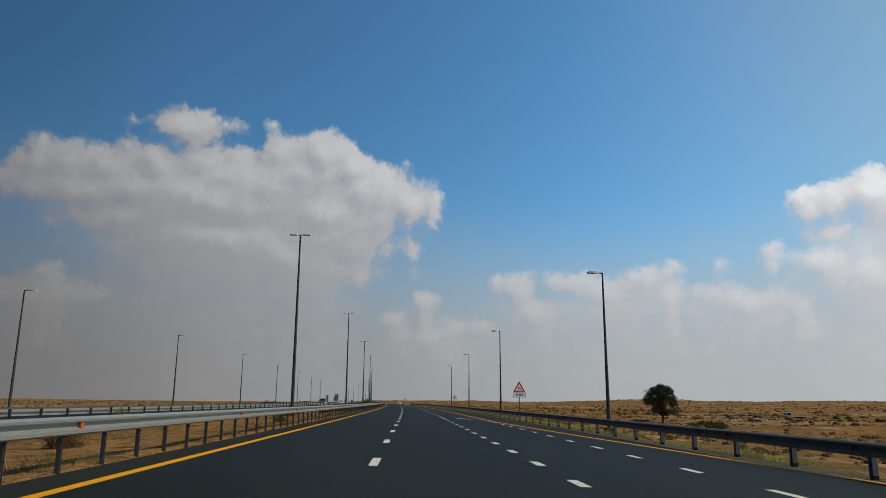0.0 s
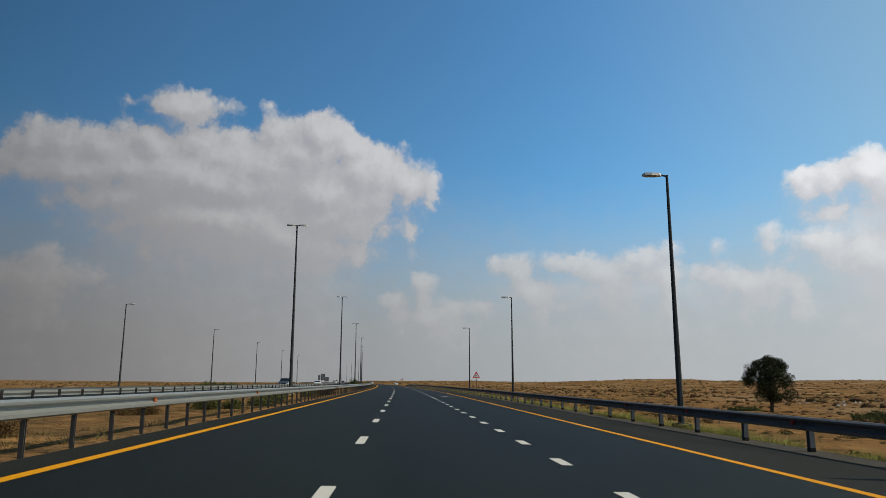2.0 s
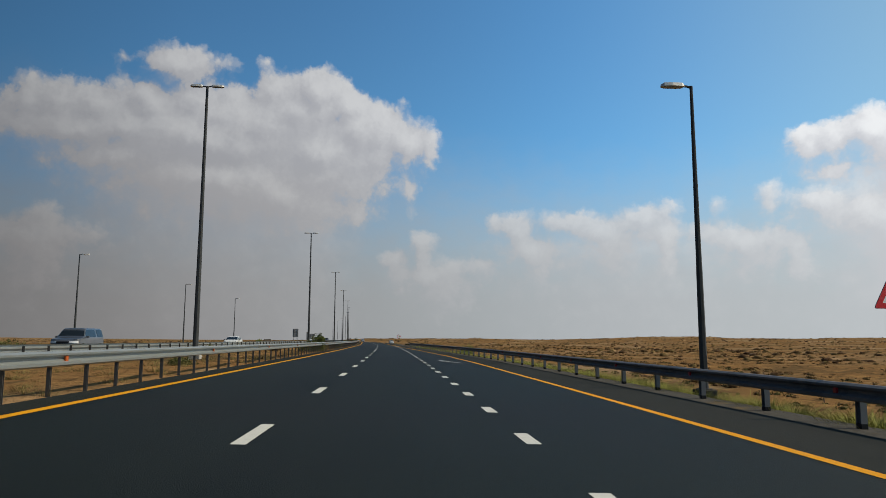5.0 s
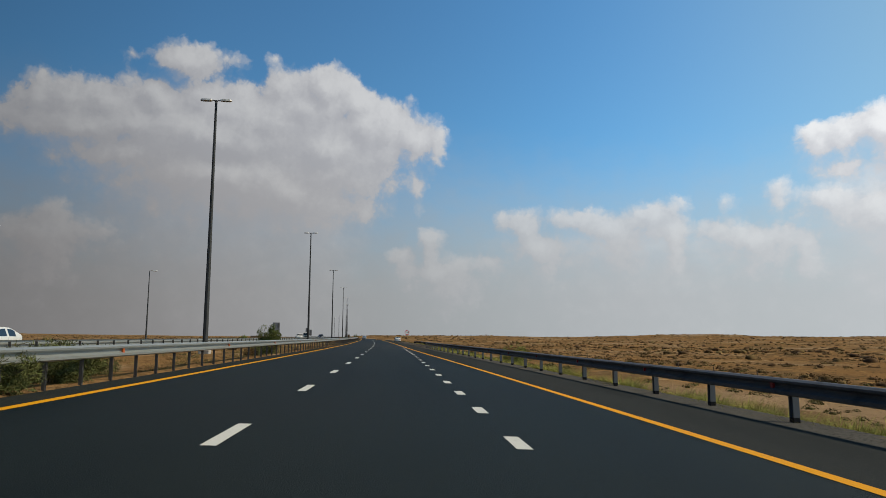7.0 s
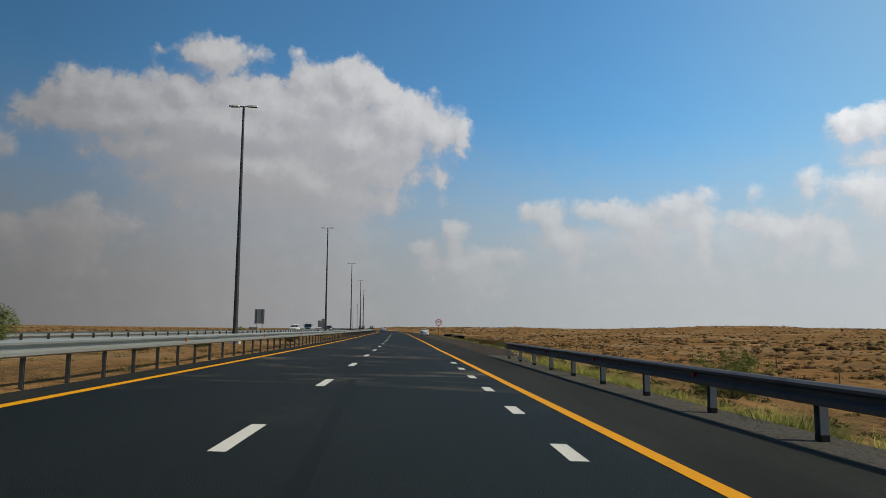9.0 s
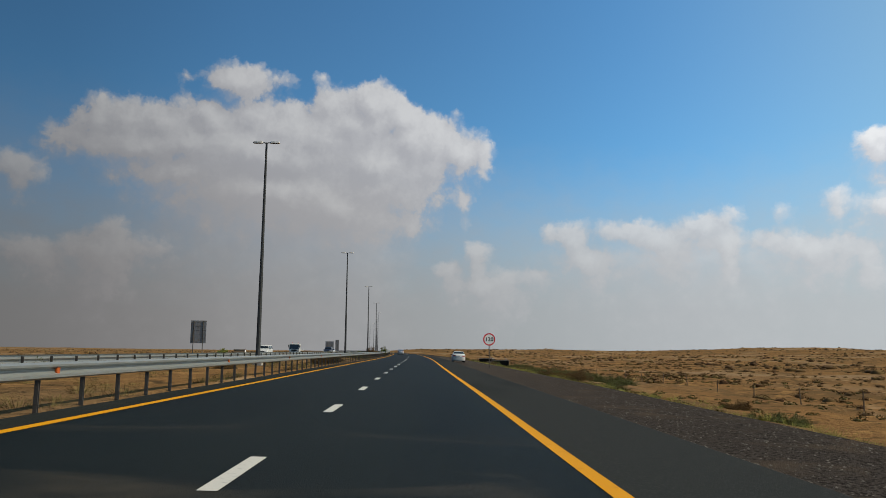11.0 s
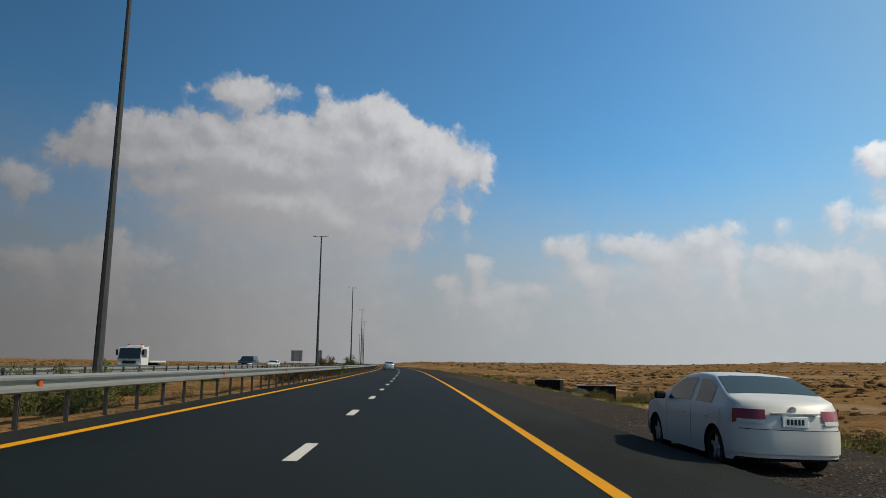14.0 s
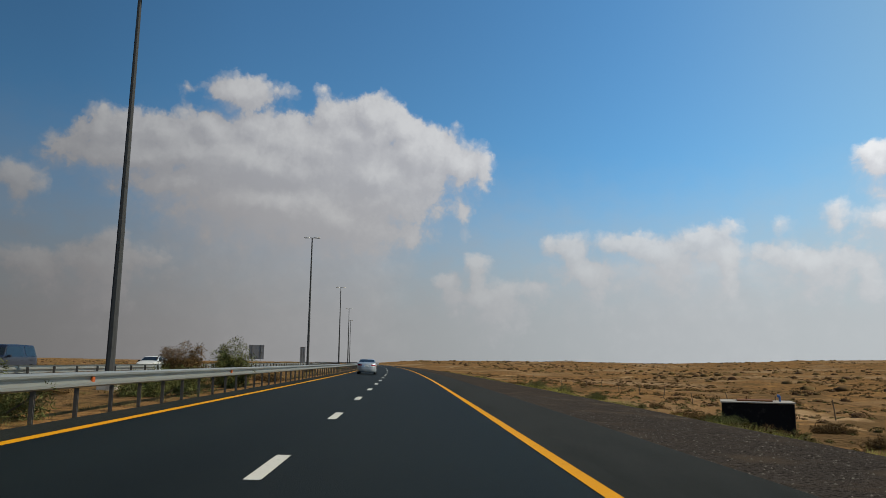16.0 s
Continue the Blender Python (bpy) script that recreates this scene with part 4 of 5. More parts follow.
scrub("near_scrub", "small olive and brown desert plants on the sand below the road", 3200, 0, 640, 12.5, 55, 0.42, 80, SCRUB_GREEN, 0.5)
scrub("desert_scrub", "low brown desert scrub scattered over the sand", 6200, -10, 700, 30, 190, 0.68, 46, SCRUB, 0.7)
scrub("distant_scrub", "low brown desert scrub far out on the dunes", 7500, 0, 1700, 100, 1100, 1.7, 8, SCRUB)
scrub("far_side_scrub", "low brown desert scrub beyond the opposite carriageway", 5000, 0, 1400, -31, -520, 1.1, 10, SCRUB)

bush("dark green bush beyond the opposite carriageway", 194.0, -35.0, 4.2, 1.5, seed=51, leaf=0.09, per=70)
bush("wide dark green bush beyond the opposite carriageway", 213.0, -35.5, 5.4, 1.3, seed=52, leaf=0.09, per=70)

# The lone tree
tree = thing("tree", "dark green desert tree with a dense rounded crown", "tree", facing(174.8, 64.75, ground_z(174.8, 64.75)) @ Matrix.Scale(1.17, 4))
rng = np.random.default_rng(31)
tv, tf = tube([(0, 0, -0.3), (0.1, 0, 1.2), (-0.05, 0.1, 2.4), (0.1, 0, 4.2), (0.2, 0, 6.0)], [0.34, 0.27, 0.22, 0.15, 0.05], 8)
clumps = []
for k in range(64):
    a, t = rng.random() * math.tau, rng.random()
    z = 2.0 + 5.4 * t
    r = (1.0 + 2.4 * math.sin(math.pi * min(1, 0.22 + 0.72 * t)) ) * math.sqrt(rng.random()) * 1.02
    tip = (math.cos(a) * r, math.sin(a) * r, z)
    v, f = tube([(0, 0, min(z * 0.6, 3.8)), (math.cos(a) * r * 0.5, math.sin(a) * r * 0.5, z * 0.82), tip], [0.09, 0.05, 0.015], 5)
    n = len(tv)
    tv, tf = tv + v, tf + [tuple(i + n for i in q) for q in f]
    clumps.append((tip, 0.6 + 0.5 * rng.random()))
part("trunk", mesh("trunk", tv, tf, BARK), tree)
part("crown", sheet("crown", *foliage(rng, clumps, 0.16, 420, 0.5), LEAF_TREE), tree)
bush("green bush at the foot of the lone tree", 171.0, 58.0, 5.5, 1.3, seed=40, leaf=0.16, per=60)
bush("green bush on the sand near the parked trucks", 143.0, 62.0, 8.0, 1.6, seed=41, leaf=0.16, per=70)

# ---- fence ----
fence = thing("wire_fence", "leaning wooden posts of a thin wire fence on the sand", "fence", Matrix.Identity(4))
stake = tube_mesh("fence_post", [(0, 0, -0.3), (0.02, 0, 0.7), (0, 0, 1.35)], [0.05, 0.045, 0.04], WOOD, 6)
fence_u = lambda s: float(np.interp(s, (0, 240, 330, 600), (34, 33, 32, 32)))
last = None
for k in range(80):
    s = 0 + 8.0 * k
    u = fence_u(s)
    z = ground_z(s, u)
    part("fence_post", stake, fence, at=facing(s, u, z) @ pose(0, 0, 0, RNG.normal(0, 4), RNG.normal(0, 4), 0))
    top = on_road(s, u, z + 1.2)
    if last is not None:
        part("wire", tube_mesh("wire", [last, (last + top) / 2 - Vector((0, 0, 0.06)), top], [0.006] * 3, RUST, 4), fence)
    last = top


# ---- low shed beyond the opposite carriageway ----
shed = thing("storage_shed", "low brown storage shed with a pale end wall", "shed", facing(546.6, -53.6, 0.0, 8))
part("wall", box_mesh("wall", (-1.75, -2.6, -1.2), (1.7, 2.6, 1.32), WOOD, 0.02), shed)
part("end_wall", box_mesh("end_wall", (1.703, -2.6, -1.2), (1.76, 2.6, 1.32), SIGN_WHITE, 0.01), shed, "white end wall")
part("roof", box_mesh("roof", (-1.9, -2.75, 1.32), (1.9, 2.75, 1.42), CONCRETE, 0.02), shed)
bush("pale green bush beside the low shed", 541.0, -58.0, 4.2, 2.4, LEAF_PALE, seed=61, leaf=0.11, per=110)

# ---- tanks beside the road ----
def tank(label, at, wide, deep, high):
    ob = thing("water_tank", label, "tank", at)
    part("wall", box_mesh("wall", (-wide / 2, -deep / 2, -0.4), (wide / 2, deep / 2, high), BLACK_PANEL, 0.03), ob)
    part("lid", box_mesh("lid", (-wide / 2 - 0.06, -deep / 2 - 0.06, high), (wide / 2 + 0.06, deep / 2 + 0.06, high + 0.07), CONCRETE, 0.015), ob)
    part("hatch", box_mesh("hatch", (-wide * 0.28, -deep * 0.3, high + 0.07), (wide * 0.22, deep * 0.3, high + 0.15), RUST, 0.02), ob)
    part("vent_pipe", tube_mesh("vent_pipe", [(wide * 0.33, 0, high + 0.06), (wide * 0.33, 0, high + 0.32), (wide * 0.33 - 0.02, 0, high + 0.34), (wide * 0.33 - 0.12, 0, high + 0.36)], [0.06, 0.06, 0.075, 0.075], BLUE_PIPE, 10), ob, "blue vent pipe")
    part("valve", tube_mesh("valve", [(-wide * 0.14, 0, high + 0.14), (-wide * 0.14, 0, high + 0.3), (-wide * 0.14, 0, high + 0.33)], [0.03, 0.03, 0.07], RUST, 8), ob)
    return ob


tank("black open-sided water tank with a pale concrete lid", facing(491.6, 20.0, -2.1, -24), 3.4, 2.2, 1.4)
tank("low black water tank with a pale lid", facing(470.5, 20.6, -2.0, -12), 3.8, 2.0, 1.15)
bank = mesh("bank", *(lambda n: ([(math.cos(i / n * math.tau) * r, math.sin(i / n * math.tau) * r * 0.8, h) for r, h in ((1.6, -0.2), (1.2, 0.3), (0.6, 0.62), (0.05, 0.7)) for i in range(n)],
            [(k * n + i, k * n + (i + 1) % n, (k + 1) * n + (i + 1) % n, (k + 1) * n + i) for k in range(3) for i in range(n)]))(14), GRAVEL, True)
heap = new("gravel_heap", bank)
heap.matrix_basis = facing(466.7, 17.7, -1.85, 20) @ Matrix.Diagonal((1.25, 1.1, 1.25, 1))
tagged(heap, "small brown heap of gravel beside the tank", "gravel heap")


# ---- vehicles ----
def vehicle(kind, label, at, length, width, height, belt, deck, bonnet, roof0, roof1, screen0, screen1, paint, glass, wheel=0.31, category="car", nose=True, ride=0.2):
    """A car facing +y. deck, bonnet: heights of boot and bonnet; screen0..roof0 is the windscreen, roof1..screen1 the rear window (y from the middle)."""
    car = thing(kind, label, category, at)
    half = length / 2
    axle = (half - 0.19 * length, -half + 0.20 * length)
    arch = wheel + 0.055

    def top(y):
        xs = [-half, -half + 0.05, -half + 0.22, screen1, roof1, (roof0 + roof1) / 2, roof0, screen0, half - 0.5, half - 0.12, half]
        zs = [deck - 0.20, deck - 0.05, deck, deck + 0.04, height - 0.03, height, height - 0.04, bonnet + 0.03, bonnet - 0.08, bonnet - 0.2, bonnet - 0.32]
        return float(np.mean([np.interp(y + d, xs, zs) for d in (-0.12, -0.06, 0, 0.06, 0.12)])) if abs(y) < half - 0.3 else float(np.interp(y, xs, zs))

    def low(y):
        z = ride + (0.06 if abs(y) > half - 0.25 else 0)
        for a in axle:
            if abs(y - a) < arch:
                z = max(z, wheel + math.sqrt(arch ** 2 - (y - a) ** 2))
        return z

    def side(y, z):
        e = max(0.0, (abs(y) - (half - 0.75)) / 0.75)
        w = width / 2 * (1 - 0.17 * e ** 2.6)
        if z < belt:
            w *= 1 - 0.075 * max(0, (0.55 - z) / 0.55) ** 2 - 0.02 * max(0, (z - 0.6) / 0.4)
        else:
            w *= 0.98 - 0.25 * (z - belt) / max(0.2, height - belt)
        return w

    def swell(y, x, z):
        """How far the ends curve away from a flat end, along y."""
        for end, tip in ((-1, deck), (1, bonnet)):
            k = (end * y - (half - 0.42)) / 0.42
            if k > 0:
                w = side(y, z)
                lift = 0.10 * max(0.0, (z - 0.62) / max(0.1, tip - 0.62)) ** 1.5 + 0.07 * max(0.0, (0.45 - z) / 0.3) ** 2 + 0.17 * min(1.0, abs(x) / w) ** 5
                return -end * lift * k ** 1.6
        return 0.0

    ys = sorted({round(float(y), 3) for y in [*np.linspace(-half, half, 44), roof0, roof1, screen0, screen1, -half + 0.03, half - 0.03,
                 *[a + arch * c for a in axle for c in (-1.0, -0.98, -0.85, -0.6, -0.3, 0, 0.3, 0.6, 0.85, 0.98, 1.0)]]})
    rings = []
    for y in ys:
        zt, zl = top(y), low(y)
        zb = min(belt, zt - 0.06)
        hs = [zl + (zb - zl) * t for t in (0, 0.25, 0.5, 0.75, 1.0)] + [zb + (zt - 0.03 - zb) * t for t in (0.12, 0.5, 0.88, 1.0)]
        prof = [(side(y, z), z) for z in hs]
        w = prof[-1][0]
        prof += [(w - 0.05, zt - 0.006), (w * 0.6, zt + 0.01), (0.0, zt + 0.016)]
        full = [(-x, z) for x, z in prof] + [(x, z) for x, z in reversed(prof[:-1])]
        rings.append([Vector((x, y + swell(y, x, z), z)) for x, z in full])
    m = len(rings[0])
    verts = [v for r in rings for v in r]
    faces = [(k * m + j, k * m + j + 1, (k + 1) * m + j + 1, (k + 1) * m + j) for k in range(len(ys) - 1) for j in range(m - 1)]
    cols = [-1, -0.9, -0.7, -0.4, 0, 0.4, 0.7, 0.9, 1]
    for end, ring_ in ((-1, rings[0]), (1, rings[-1])):
        n0 = len(verts)
        for j in range(m // 2):
            w, z = abs(ring_[j].x), ring_[j].z
            verts += [Vector((t * w, end * half + swell(end * half, t * w, z), z)) for t in cols]
        for j in range(m // 2 - 1):
            for k in range(8):
                f = (n0 + j * 9 + k, n0 + j * 9 + k + 1, n0 + j * 9 + k + 10, n0 + j * 9 + k + 9)
                faces.append(f if end < 0 else f[::-1])
        last = n0 + (m // 2 - 1) * 9
        verts.append(ring_[m // 2])
        faces += [(last + k, last + k + 1, len(verts) - 1) if end < 0 else (last + k + 1, last + k, len(verts) - 1) for k in range(8)]
    part("body", mesh("body", verts, faces, paint, True), car)

    def wrap(name, end, sx, t0, back, z0, z1, mat, out=0.012, taper=0.0, label=""):
        """A panel on the skin that runs from t0 of the half width at an end round the corner and back along the side."""
        pts, rows = [], []
        for q in np.linspace(0, 1, 9):
            row = []
            for f in np.linspace(0, 1, 4):
                za = z0 + taper * (1 - q) * (z1 - z0)
                z = za + (z1 - za) * f
                w = side(end * half, z)
                if q < 0.55:
                    t = t0 + (1 - t0) * q / 0.55
                    x, y = t * w, end * (half + out) + swell(end * half, t * w, z)
                else:
                    yy = end * (half - back * (q - 0.55) / 0.45)
                    x, y = side(yy, z), yy + swell(yy, side(yy, z), z)
                x += out * max(0.0, min(1.0, (q - 0.35) / 0.2))
                row.append((sx * x, y, z))
            rows.append(row)
        pts = [p for r in rows for p in r]
        fs = [(i * 4 + j, i * 4 + j + 1, i * 4 + j + 5, i * 4 + j + 4) for i in range(8) for j in range(3)]
        if sx * end > 0:
            fs = [f[::-1] for f in fs]
        return part(name, mesh(name, pts, fs, mat, True), car, label)

    inside = bmesh.new()
    box(inside, (-width / 2 + 0.1, -half + 0.25, ride + 0.02), (width / 2 - 0.1, half - 0.25, belt - 0.1))
    part("underbody", from_bm("underbody", inside, DARK_TRIM), car)

    def patch(name, y0, y1, j0, j1, mat, out=0.008, label=""):
        """A piece of the body's skin, lifted off it."""
        ks = [k for k, y in enumerate(ys) if y0 - 1e-6 <= y <= y1 + 1e-6]
        pts, fs = [], []
        for k in ks:
            for j in range(j0, j1 + 1):
                p = rings[k][j]
                a = rings[min(k + 1, len(ys) - 1)][j] - rings[max(k - 1, 0)][j]
                b = rings[k][min(j + 1, m - 1)] - rings[k][max(j - 1, 0)]
                n = a.cross(b)
                pts.append(p - n.normalized() * out if n.length > 1e-9 else p)
        w = j1 - j0 + 1
        for i in range(len(ks) - 1):
            for j in range(w - 1):
                fs.append((i * w + j, i * w + j + 1, (i + 1) * w + j + 1, (i + 1) * w + j))
        return part(name, mesh(name, pts, fs, mat, True), car, label)

    mid = (roof0 + roof1) / 2 - 0.08
    for lo, hi in ((5, 7), (m - 8, m - 6)):
        patch("side_window", mid + 0.05, roof0 + (screen0 - roof0) * 0.55, lo, hi, glass)
        patch("side_window", roof1 + (screen1 - roof1) * 0.4, mid - 0.05, lo, hi, glass)
    patch("windscreen", roof0 + 0.06, screen0 - 0.03, 9, m - 10, glass)
    patch("rear_window", screen1 + 0.05, roof1 - 0.06, 9, m - 10, glass)
    rim_bm = bmesh.new()
    for k in range(5):
        box(rim_bm, (-0.03, -0.04, 0.02), (0.005, 0.04, wheel * 0.66), 0.008, pose(0, 0, 0, k * 72, 0, 0))
    bmesh.ops.create_cone(rim_bm, cap_ends=True, segments=16, radius1=wheel * 0.22, radius2=wheel * 0.2, depth=0.05, matrix=pose(0, 0, 0, 0, 90, 0))
    rim = from_bm("rim", rim_bm, ALLOY)
    n = 28
    prof = [(-0.1, wheel * 0.66), (-0.1, wheel * 0.93), (-0.07, wheel), (0.07, wheel), (0.1, wheel * 0.93), (0.1, wheel * 0.66)]
    tyre = mesh("tyre", [(x, math.cos(i / n * math.tau) * r, math.sin(i / n * math.tau) * r) for x, r in prof for i in range(n)],
                [(k * n + i, k * n + (i + 1) % n, (k + 1) % 6 * n + (i + 1) % n, (k + 1) % 6 * n + i) for k in range(6) for i in range(n)], RUBBER)
    hub = tube_mesh("brake_disc", [(-0.03, 0, 0), (0.05, 0, 0)], [wheel * 0.66, wheel * 0.66], DARK_TRIM, 20)
    for a in axle:
        for sx in (-1, 1):
            wh = part("wheel", tyre, car, "", pose(sx * (width / 2 - 0.13), a, wheel))
            part("rim", rim, wh, at=pose(sx * 0.07, 0, 0, 0, 0, 0 if sx > 0 else 180))
            part("brake_disc", hub, wh)
    for sx in (-1, 1):
        x = sx * (width / 2 - 0.02)
        part("mirror", from_bm("mirror", box(bmesh.new(), (min(x, x + sx * 0.2), screen0 - 0.32, belt + 0.02), (max(x, x + sx * 0.2), screen0 - 0.2, belt + 0.16), 0.03), DARK_TRIM if paint is PAINT_WHITE else paint), car)
        for y in (mid - 0.72, mid + 0.2):
            xs = side(y, belt - 0.12)
            part("door_handle", box_mesh("door_handle", (sx * xs - 0.015, y, belt - 0.16), (sx * xs + 0.015, y + 0.17, belt - 0.125), CHROME if paint is PAINT_SILVER else paint, 0.006), car)
        for y in (mid, mid + (roof0 - mid) * 1.75, screen1 + 0.15):
            pts = [(sx * (side(y, z) + 0.003), yy, z) for z in np.linspace(ride + 0.12, belt - 0.02, 6) for yy in (y - 0.006, y + 0.006)]
            part("door_seam", mesh("door_seam", pts, [(2 * i, 2 * i + 1, 2 * i + 3, 2 * i + 2) for i in range(5)], DARK_TRIM), car)
        wrap("tail_lamp", -1, sx, 0.60, 0.24, deck - 0.34, deck - 0.13, TAIL_RED, taper=0.35, label="red tail lamp")
        wrap("reversing_lamp", -1, sx, 0.64, 0.10, deck - 0.335, deck - 0.275, LAMP_HOUSING, 0.018)
        wrap("headlamp", 1, sx, 0.5, 0.3, bonnet - 0.42, bonnet - 0.26, LAMP_CLEAR, taper=0.3)
        wrap("rear_bumper", -1, sx, 0.0, 0.45, ride + 0.12, deck - 0.42, paint, 0.022)
        wrap("front_bumper", 1, sx, 0.0, 0.4, ride + 0.1, bonnet - 0.46, paint, 0.022)
        wrap("boot_seam", -1, sx, 0.0, 0.05, deck - 0.418, deck - 0.408, DARK_TRIM, 0.016)
    # dark box that stands in for the shadow under the rear bumper
    part("bumper_shade", box_mesh("bumper_shade", (-side(-half, 0.5) + 0.28, -half + 0.16, ride + 0.0), (side(-half, 0.5) - 0.28, -half + 0.4, ride + 0.14), DARK_TRIM, 0.02), car)
    part("grille", box_mesh("grille", (-0.42, half - 0.05, bonnet - 0.42), (0.42, half + 0.02, bonnet - 0.28), DARK_TRIM, 0.01), car)
    number = part("number_plate", box_mesh("number_plate", (-0.19, -half - 0.012, deck - 0.37), (0.19, -half + 0.03, deck - 0.22), SIGN_WHITE, 0.004), car)
    for k in range(5):
        part("plate_bar", box_mesh("plate_bar", (-0.13 + 0.055 * k, -half - 0.016, deck - 0.335), (-0.095 + 0.055 * k, -half - 0.012, deck - 0.255), SIGN_BLACK), number)
    part("trim_strip", box_mesh("trim_strip", (-0.36, -half + 0.01, deck - 0.19), (0.36, -half + 0.045, deck - 0.165), LAMP_HOUSING, 0.004), car)
    part("badge", tube_mesh("badge", [(0, -half + 0.09, deck - 0.12), (0, -half + 0.045, deck - 0.125)], [0.045, 0.045], LAMP_HOUSING, 14), car)
    return car


def sedan(label, at, paint, glass):
    return vehicle("sedan_car", label, at, 4.42, 1.72, 1.47, 0.93, 1.08, 0.98, 0.25, -0.95, 1.12, -1.72, paint, glass)


def off_roader(label, at, paint):
    return vehicle("off_road_car", label, at, 4.95, 1.96, 1.88, 1.15, 1.2, 1.2, 0.72, -2.2, 1.25, -2.4, paint, CAR_GLASS, 0.38, ride=0.28)


sedan("white saloon car parked on the gravel edge of the hard shoulder", facing(410.0, 7.10, -0.345, 0) @ pose(0, 0, 0, 0, math.degrees(CROSS), 0), PAINT_WHITE, PALE_GLASS)
vehicle("sedan_car", "silver saloon car in the fast lane beside the guard rail", facing(526.0, -1.85, 0.055) @ pose(0, 0, 0, 0, math.degrees(CROSS), 0),
        4.99, 1.83, 1.46, 0.95, 1.08, 1.0, 0.3, -1.0, 1.2, -1.85, PAINT_SILVER, CAR_GLASS)
off_roader("white off-road car on the opposite carriageway", facing(430.0, -23.5, 0.16, 180), PAINT_WHITE)
off_roader("dark blue off-road car on the opposite carriageway", facing(494.5, -20.2, 0.16, 180), PAINT_DARK)
sedan("white saloon car on the opposite carriageway", facing(524.0, -22.0, 0.16, 180), PAINT_WHITE, CAR_GLASS)
off_roader("dark grey off-road car on the opposite carriageway", facing(195.0, -20.8, 0.16, 180), PAINT_GREY)
sedan("white saloon car on the opposite carriageway", facing(236.0, -18.5, 0.16, 180), PAINT_WHITE, CAR_GLASS)


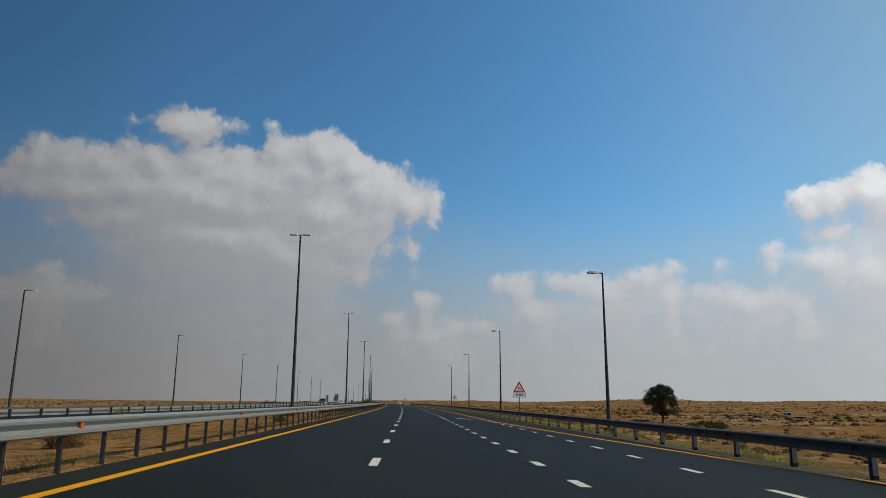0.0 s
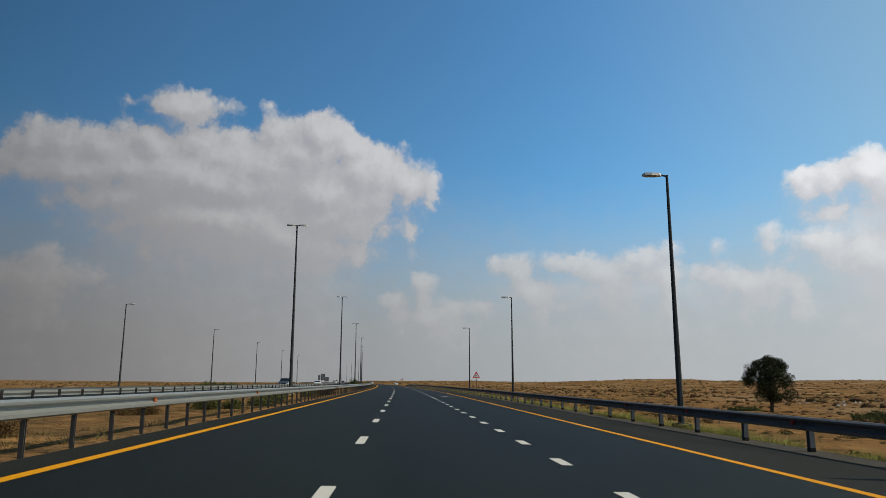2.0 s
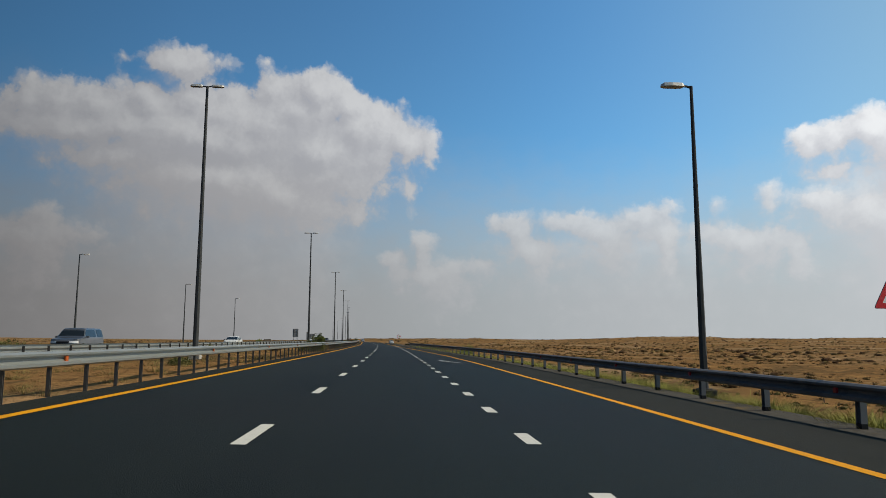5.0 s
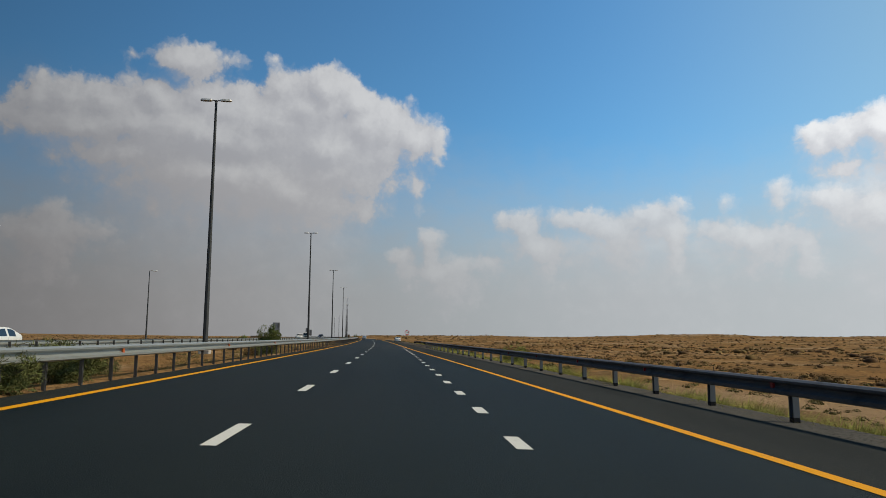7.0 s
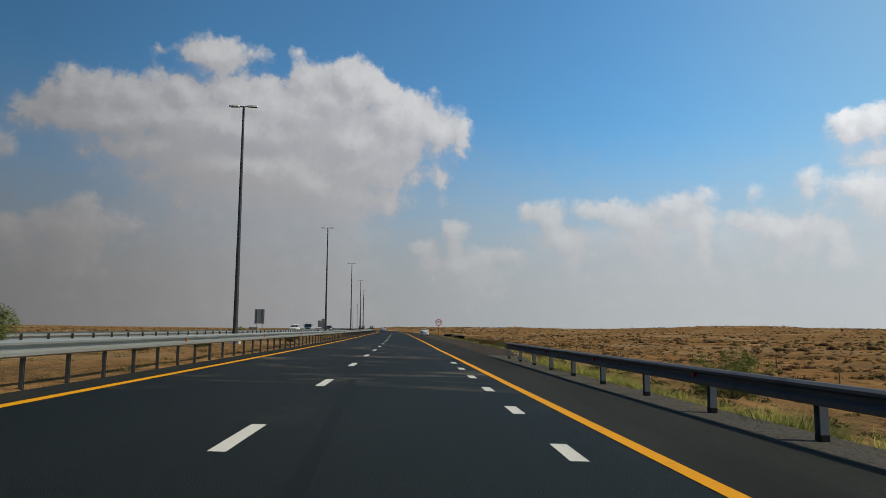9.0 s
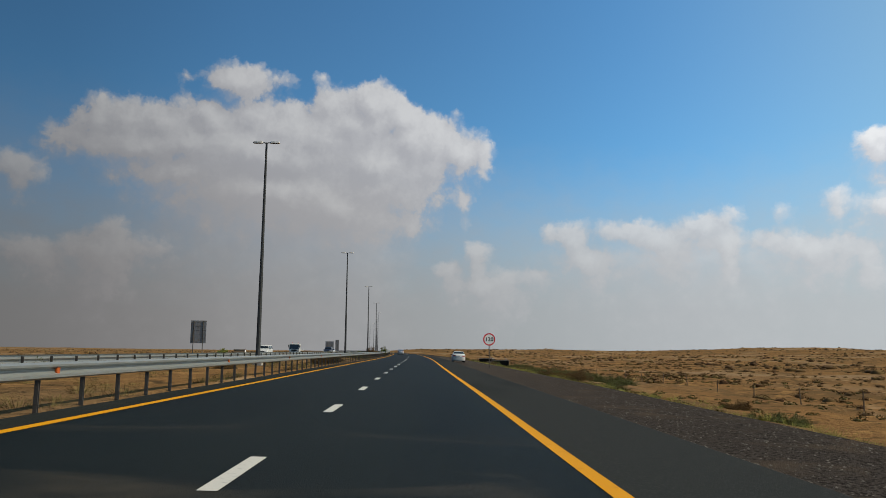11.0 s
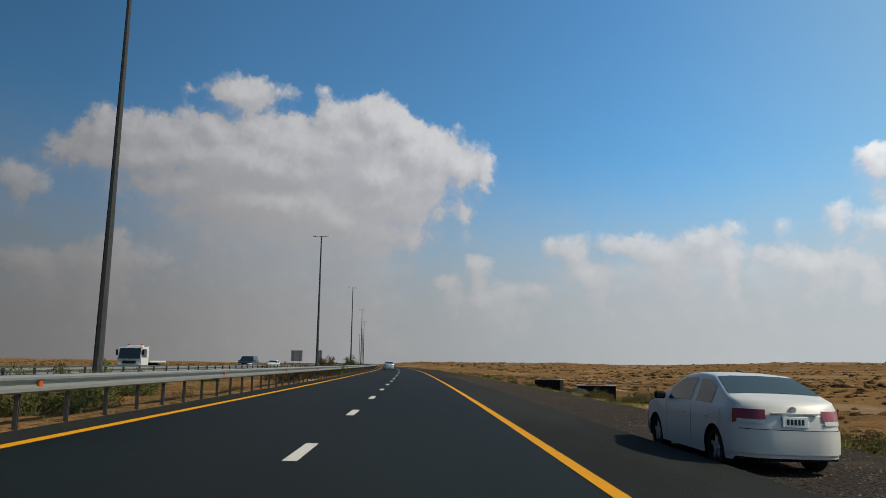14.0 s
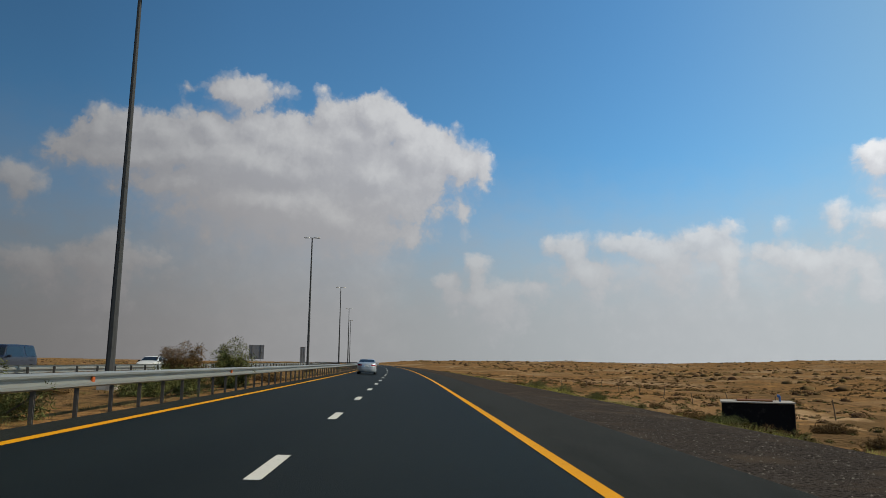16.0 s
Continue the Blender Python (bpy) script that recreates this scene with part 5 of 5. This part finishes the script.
def lorry(label, at):
    """A cab-over lorry with a flat bed, facing +y."""
    ob = thing("flatbed_lorry", label, "lorry", at)
    verts = [(x, y, z) for x in (-1.05, 1.05) for y, z in ((1.2, 0.55), (3.0, 0.55), (3.05, 1.3), (2.85, 2.35), (1.25, 2.4))]
    faces = [(4, 3, 2, 1, 0), (5, 6, 7, 8, 9)] + [(i, (i + 1) % 5, (i + 1) % 5 + 5, i + 5) for i in range(5)]
    part("cab", mesh("cab", verts, faces, PAINT_WHITE), ob)
    part("windscreen", mesh("windscreen", [(-0.96, 3.08, 1.30), (0.96, 3.08, 1.30), (0.92, 2.895, 2.24), (-0.92, 2.895, 2.24)], [(0, 1, 2, 3)], CAR_GLASS), ob)
    for x in (-1.058, 1.058):
        part("side_window", mesh("side_window", [(x, 1.75, 1.4), (x, 2.85, 1.4), (x, 2.72, 2.15), (x, 1.75, 2.15)], [(0, 1, 2, 3)], CAR_GLASS), ob)
        part("mirror", box_mesh("mirror", (x * 1.1 - 0.09, 2.9, 1.6), (x * 1.1 + 0.09, 3.0, 2.1), DARK_TRIM, 0.02), ob)
    part("grille", box_mesh("grille", (-0.6, 3.03, 0.86), (0.6, 3.07, 1.12), DARK_TRIM, 0.01), ob)
    part("roof_board", box_mesh("roof_board", (-0.7, 1.6, 2.36), (0.7, 1.95, 2.5), PAINT_WHITE, 0.03), ob)
    for x in (-0.85, 0.85):
        part("headlamp", box_mesh("headlamp", (x - 0.14, 3.0, 0.72), (x + 0.14, 3.06, 0.9), LAMP_CLEAR, 0.02), ob)
        part("beacon", tube_mesh("beacon", [(x * 0.7, 1.78, 2.5), (x * 0.7, 1.78, 2.6), (x * 0.7, 1.78, 2.66)], [0.07, 0.07, 0.03], RED_REFLECTOR, 10), ob, "red roof beacon")
    part("chassis", box_mesh("chassis", (-0.5, -3.2, 0.5), (0.5, 2.9, 0.8), DARK_TRIM, 0.02), ob)
    part("flat_bed", box_mesh("flat_bed", (-1.15, -3.3, 0.95), (1.15, 1.1, 1.12), PAINT_WHITE, 0.02), ob)
    part("bed_support", box_mesh("bed_support", (-0.45, -3.1, 0.8), (0.45, 0.9, 0.95), DARK_TRIM), ob)
    part("bumper", box_mesh("bumper", (-1.05, 2.95, 0.4), (1.05, 3.1, 0.7), DARK_TRIM, 0.03), ob)
    for y in (2.0, -2.1):
        for x in (-0.88, 0.88):
            part("wheel", tube_mesh("wheel", [(x - 0.14, y, 0.42), (x - 0.11, y, 0.42), (x + 0.11, y, 0.42), (x + 0.14, y, 0.42)], [0.36, 0.42, 0.42, 0.36], RUBBER, 20), ob)
    return ob


lorry("white flatbed lorry on the opposite carriageway", facing(466.0, -24.0, 0.16, 180))
camp = lorry("grey flatbed lorry parked far out on the sand", facing(228.0, 131.0, ground_z(228, 131), 80))
# rubbish by the parked lorry
verts, faces = [], []
for k in range(60):
    s, u = 205 + 45 * RNG.random(), 98 + 32 * RNG.random()
    c = on_road(s, u, ground_z(s, u) + 0.12)
    r = 0.12 + 0.2 * RNG.random()
    n = len(verts)
    verts += [c + Vector((-r, -r, -0.15)), c + Vector((r, -r, -0.15)), c + Vector((r, r, -0.15)), c + Vector((-r, r, -0.15)), c + Vector((0.1 * r, 0, r))]
    faces += [(n, n + 1, n + 4), (n + 1, n + 2, n + 4), (n + 2, n + 3, n + 4), (n + 3, n, n + 4)]
tagged(new("scattered_rubbish", mesh("scattered_rubbish", verts, faces, RUBBISH)), "small pale pieces of rubbish scattered on the sand", "rubbish", kind="stuff")

# ---- loose stones on the verge ----
spots = []
for k in range(24000):
    s = 300 + 190 * RNG.random()
    u = tar_edge(s) + 0.03 + (verge_edge(s) + 0.5 - tar_edge(s)) * RNG.random()
    spots.append(on_road(s, u, -0.018 - CROSS * u - drop(u - tar_edge(s))))
size = (0.006 + 0.015 * RNG.random((24000, 1, 1)) ** 2.5) * (0.7 + 0.6 * RNG.random((24000, 5, 3)))
shape = np.array([(-1, -1, -0.4), (1, -1, -0.4), (1, 1, -0.4), (-1, 1, -0.4), (0.1, 0.1, 0.8)])
verts = np.array(spots)[:, None, :] + shape[None] * size
faces = np.array([(0, 1, 4), (1, 2, 4), (2, 3, 4), (3, 0, 4)])[None] + 5 * np.arange(24000)[:, None, None]
tagged(new("loose_stones", sheet("loose_stones", verts, faces.reshape(-1, 3), STONE)), "loose dark stones on the gravel verge", "stones", kind="stuff")
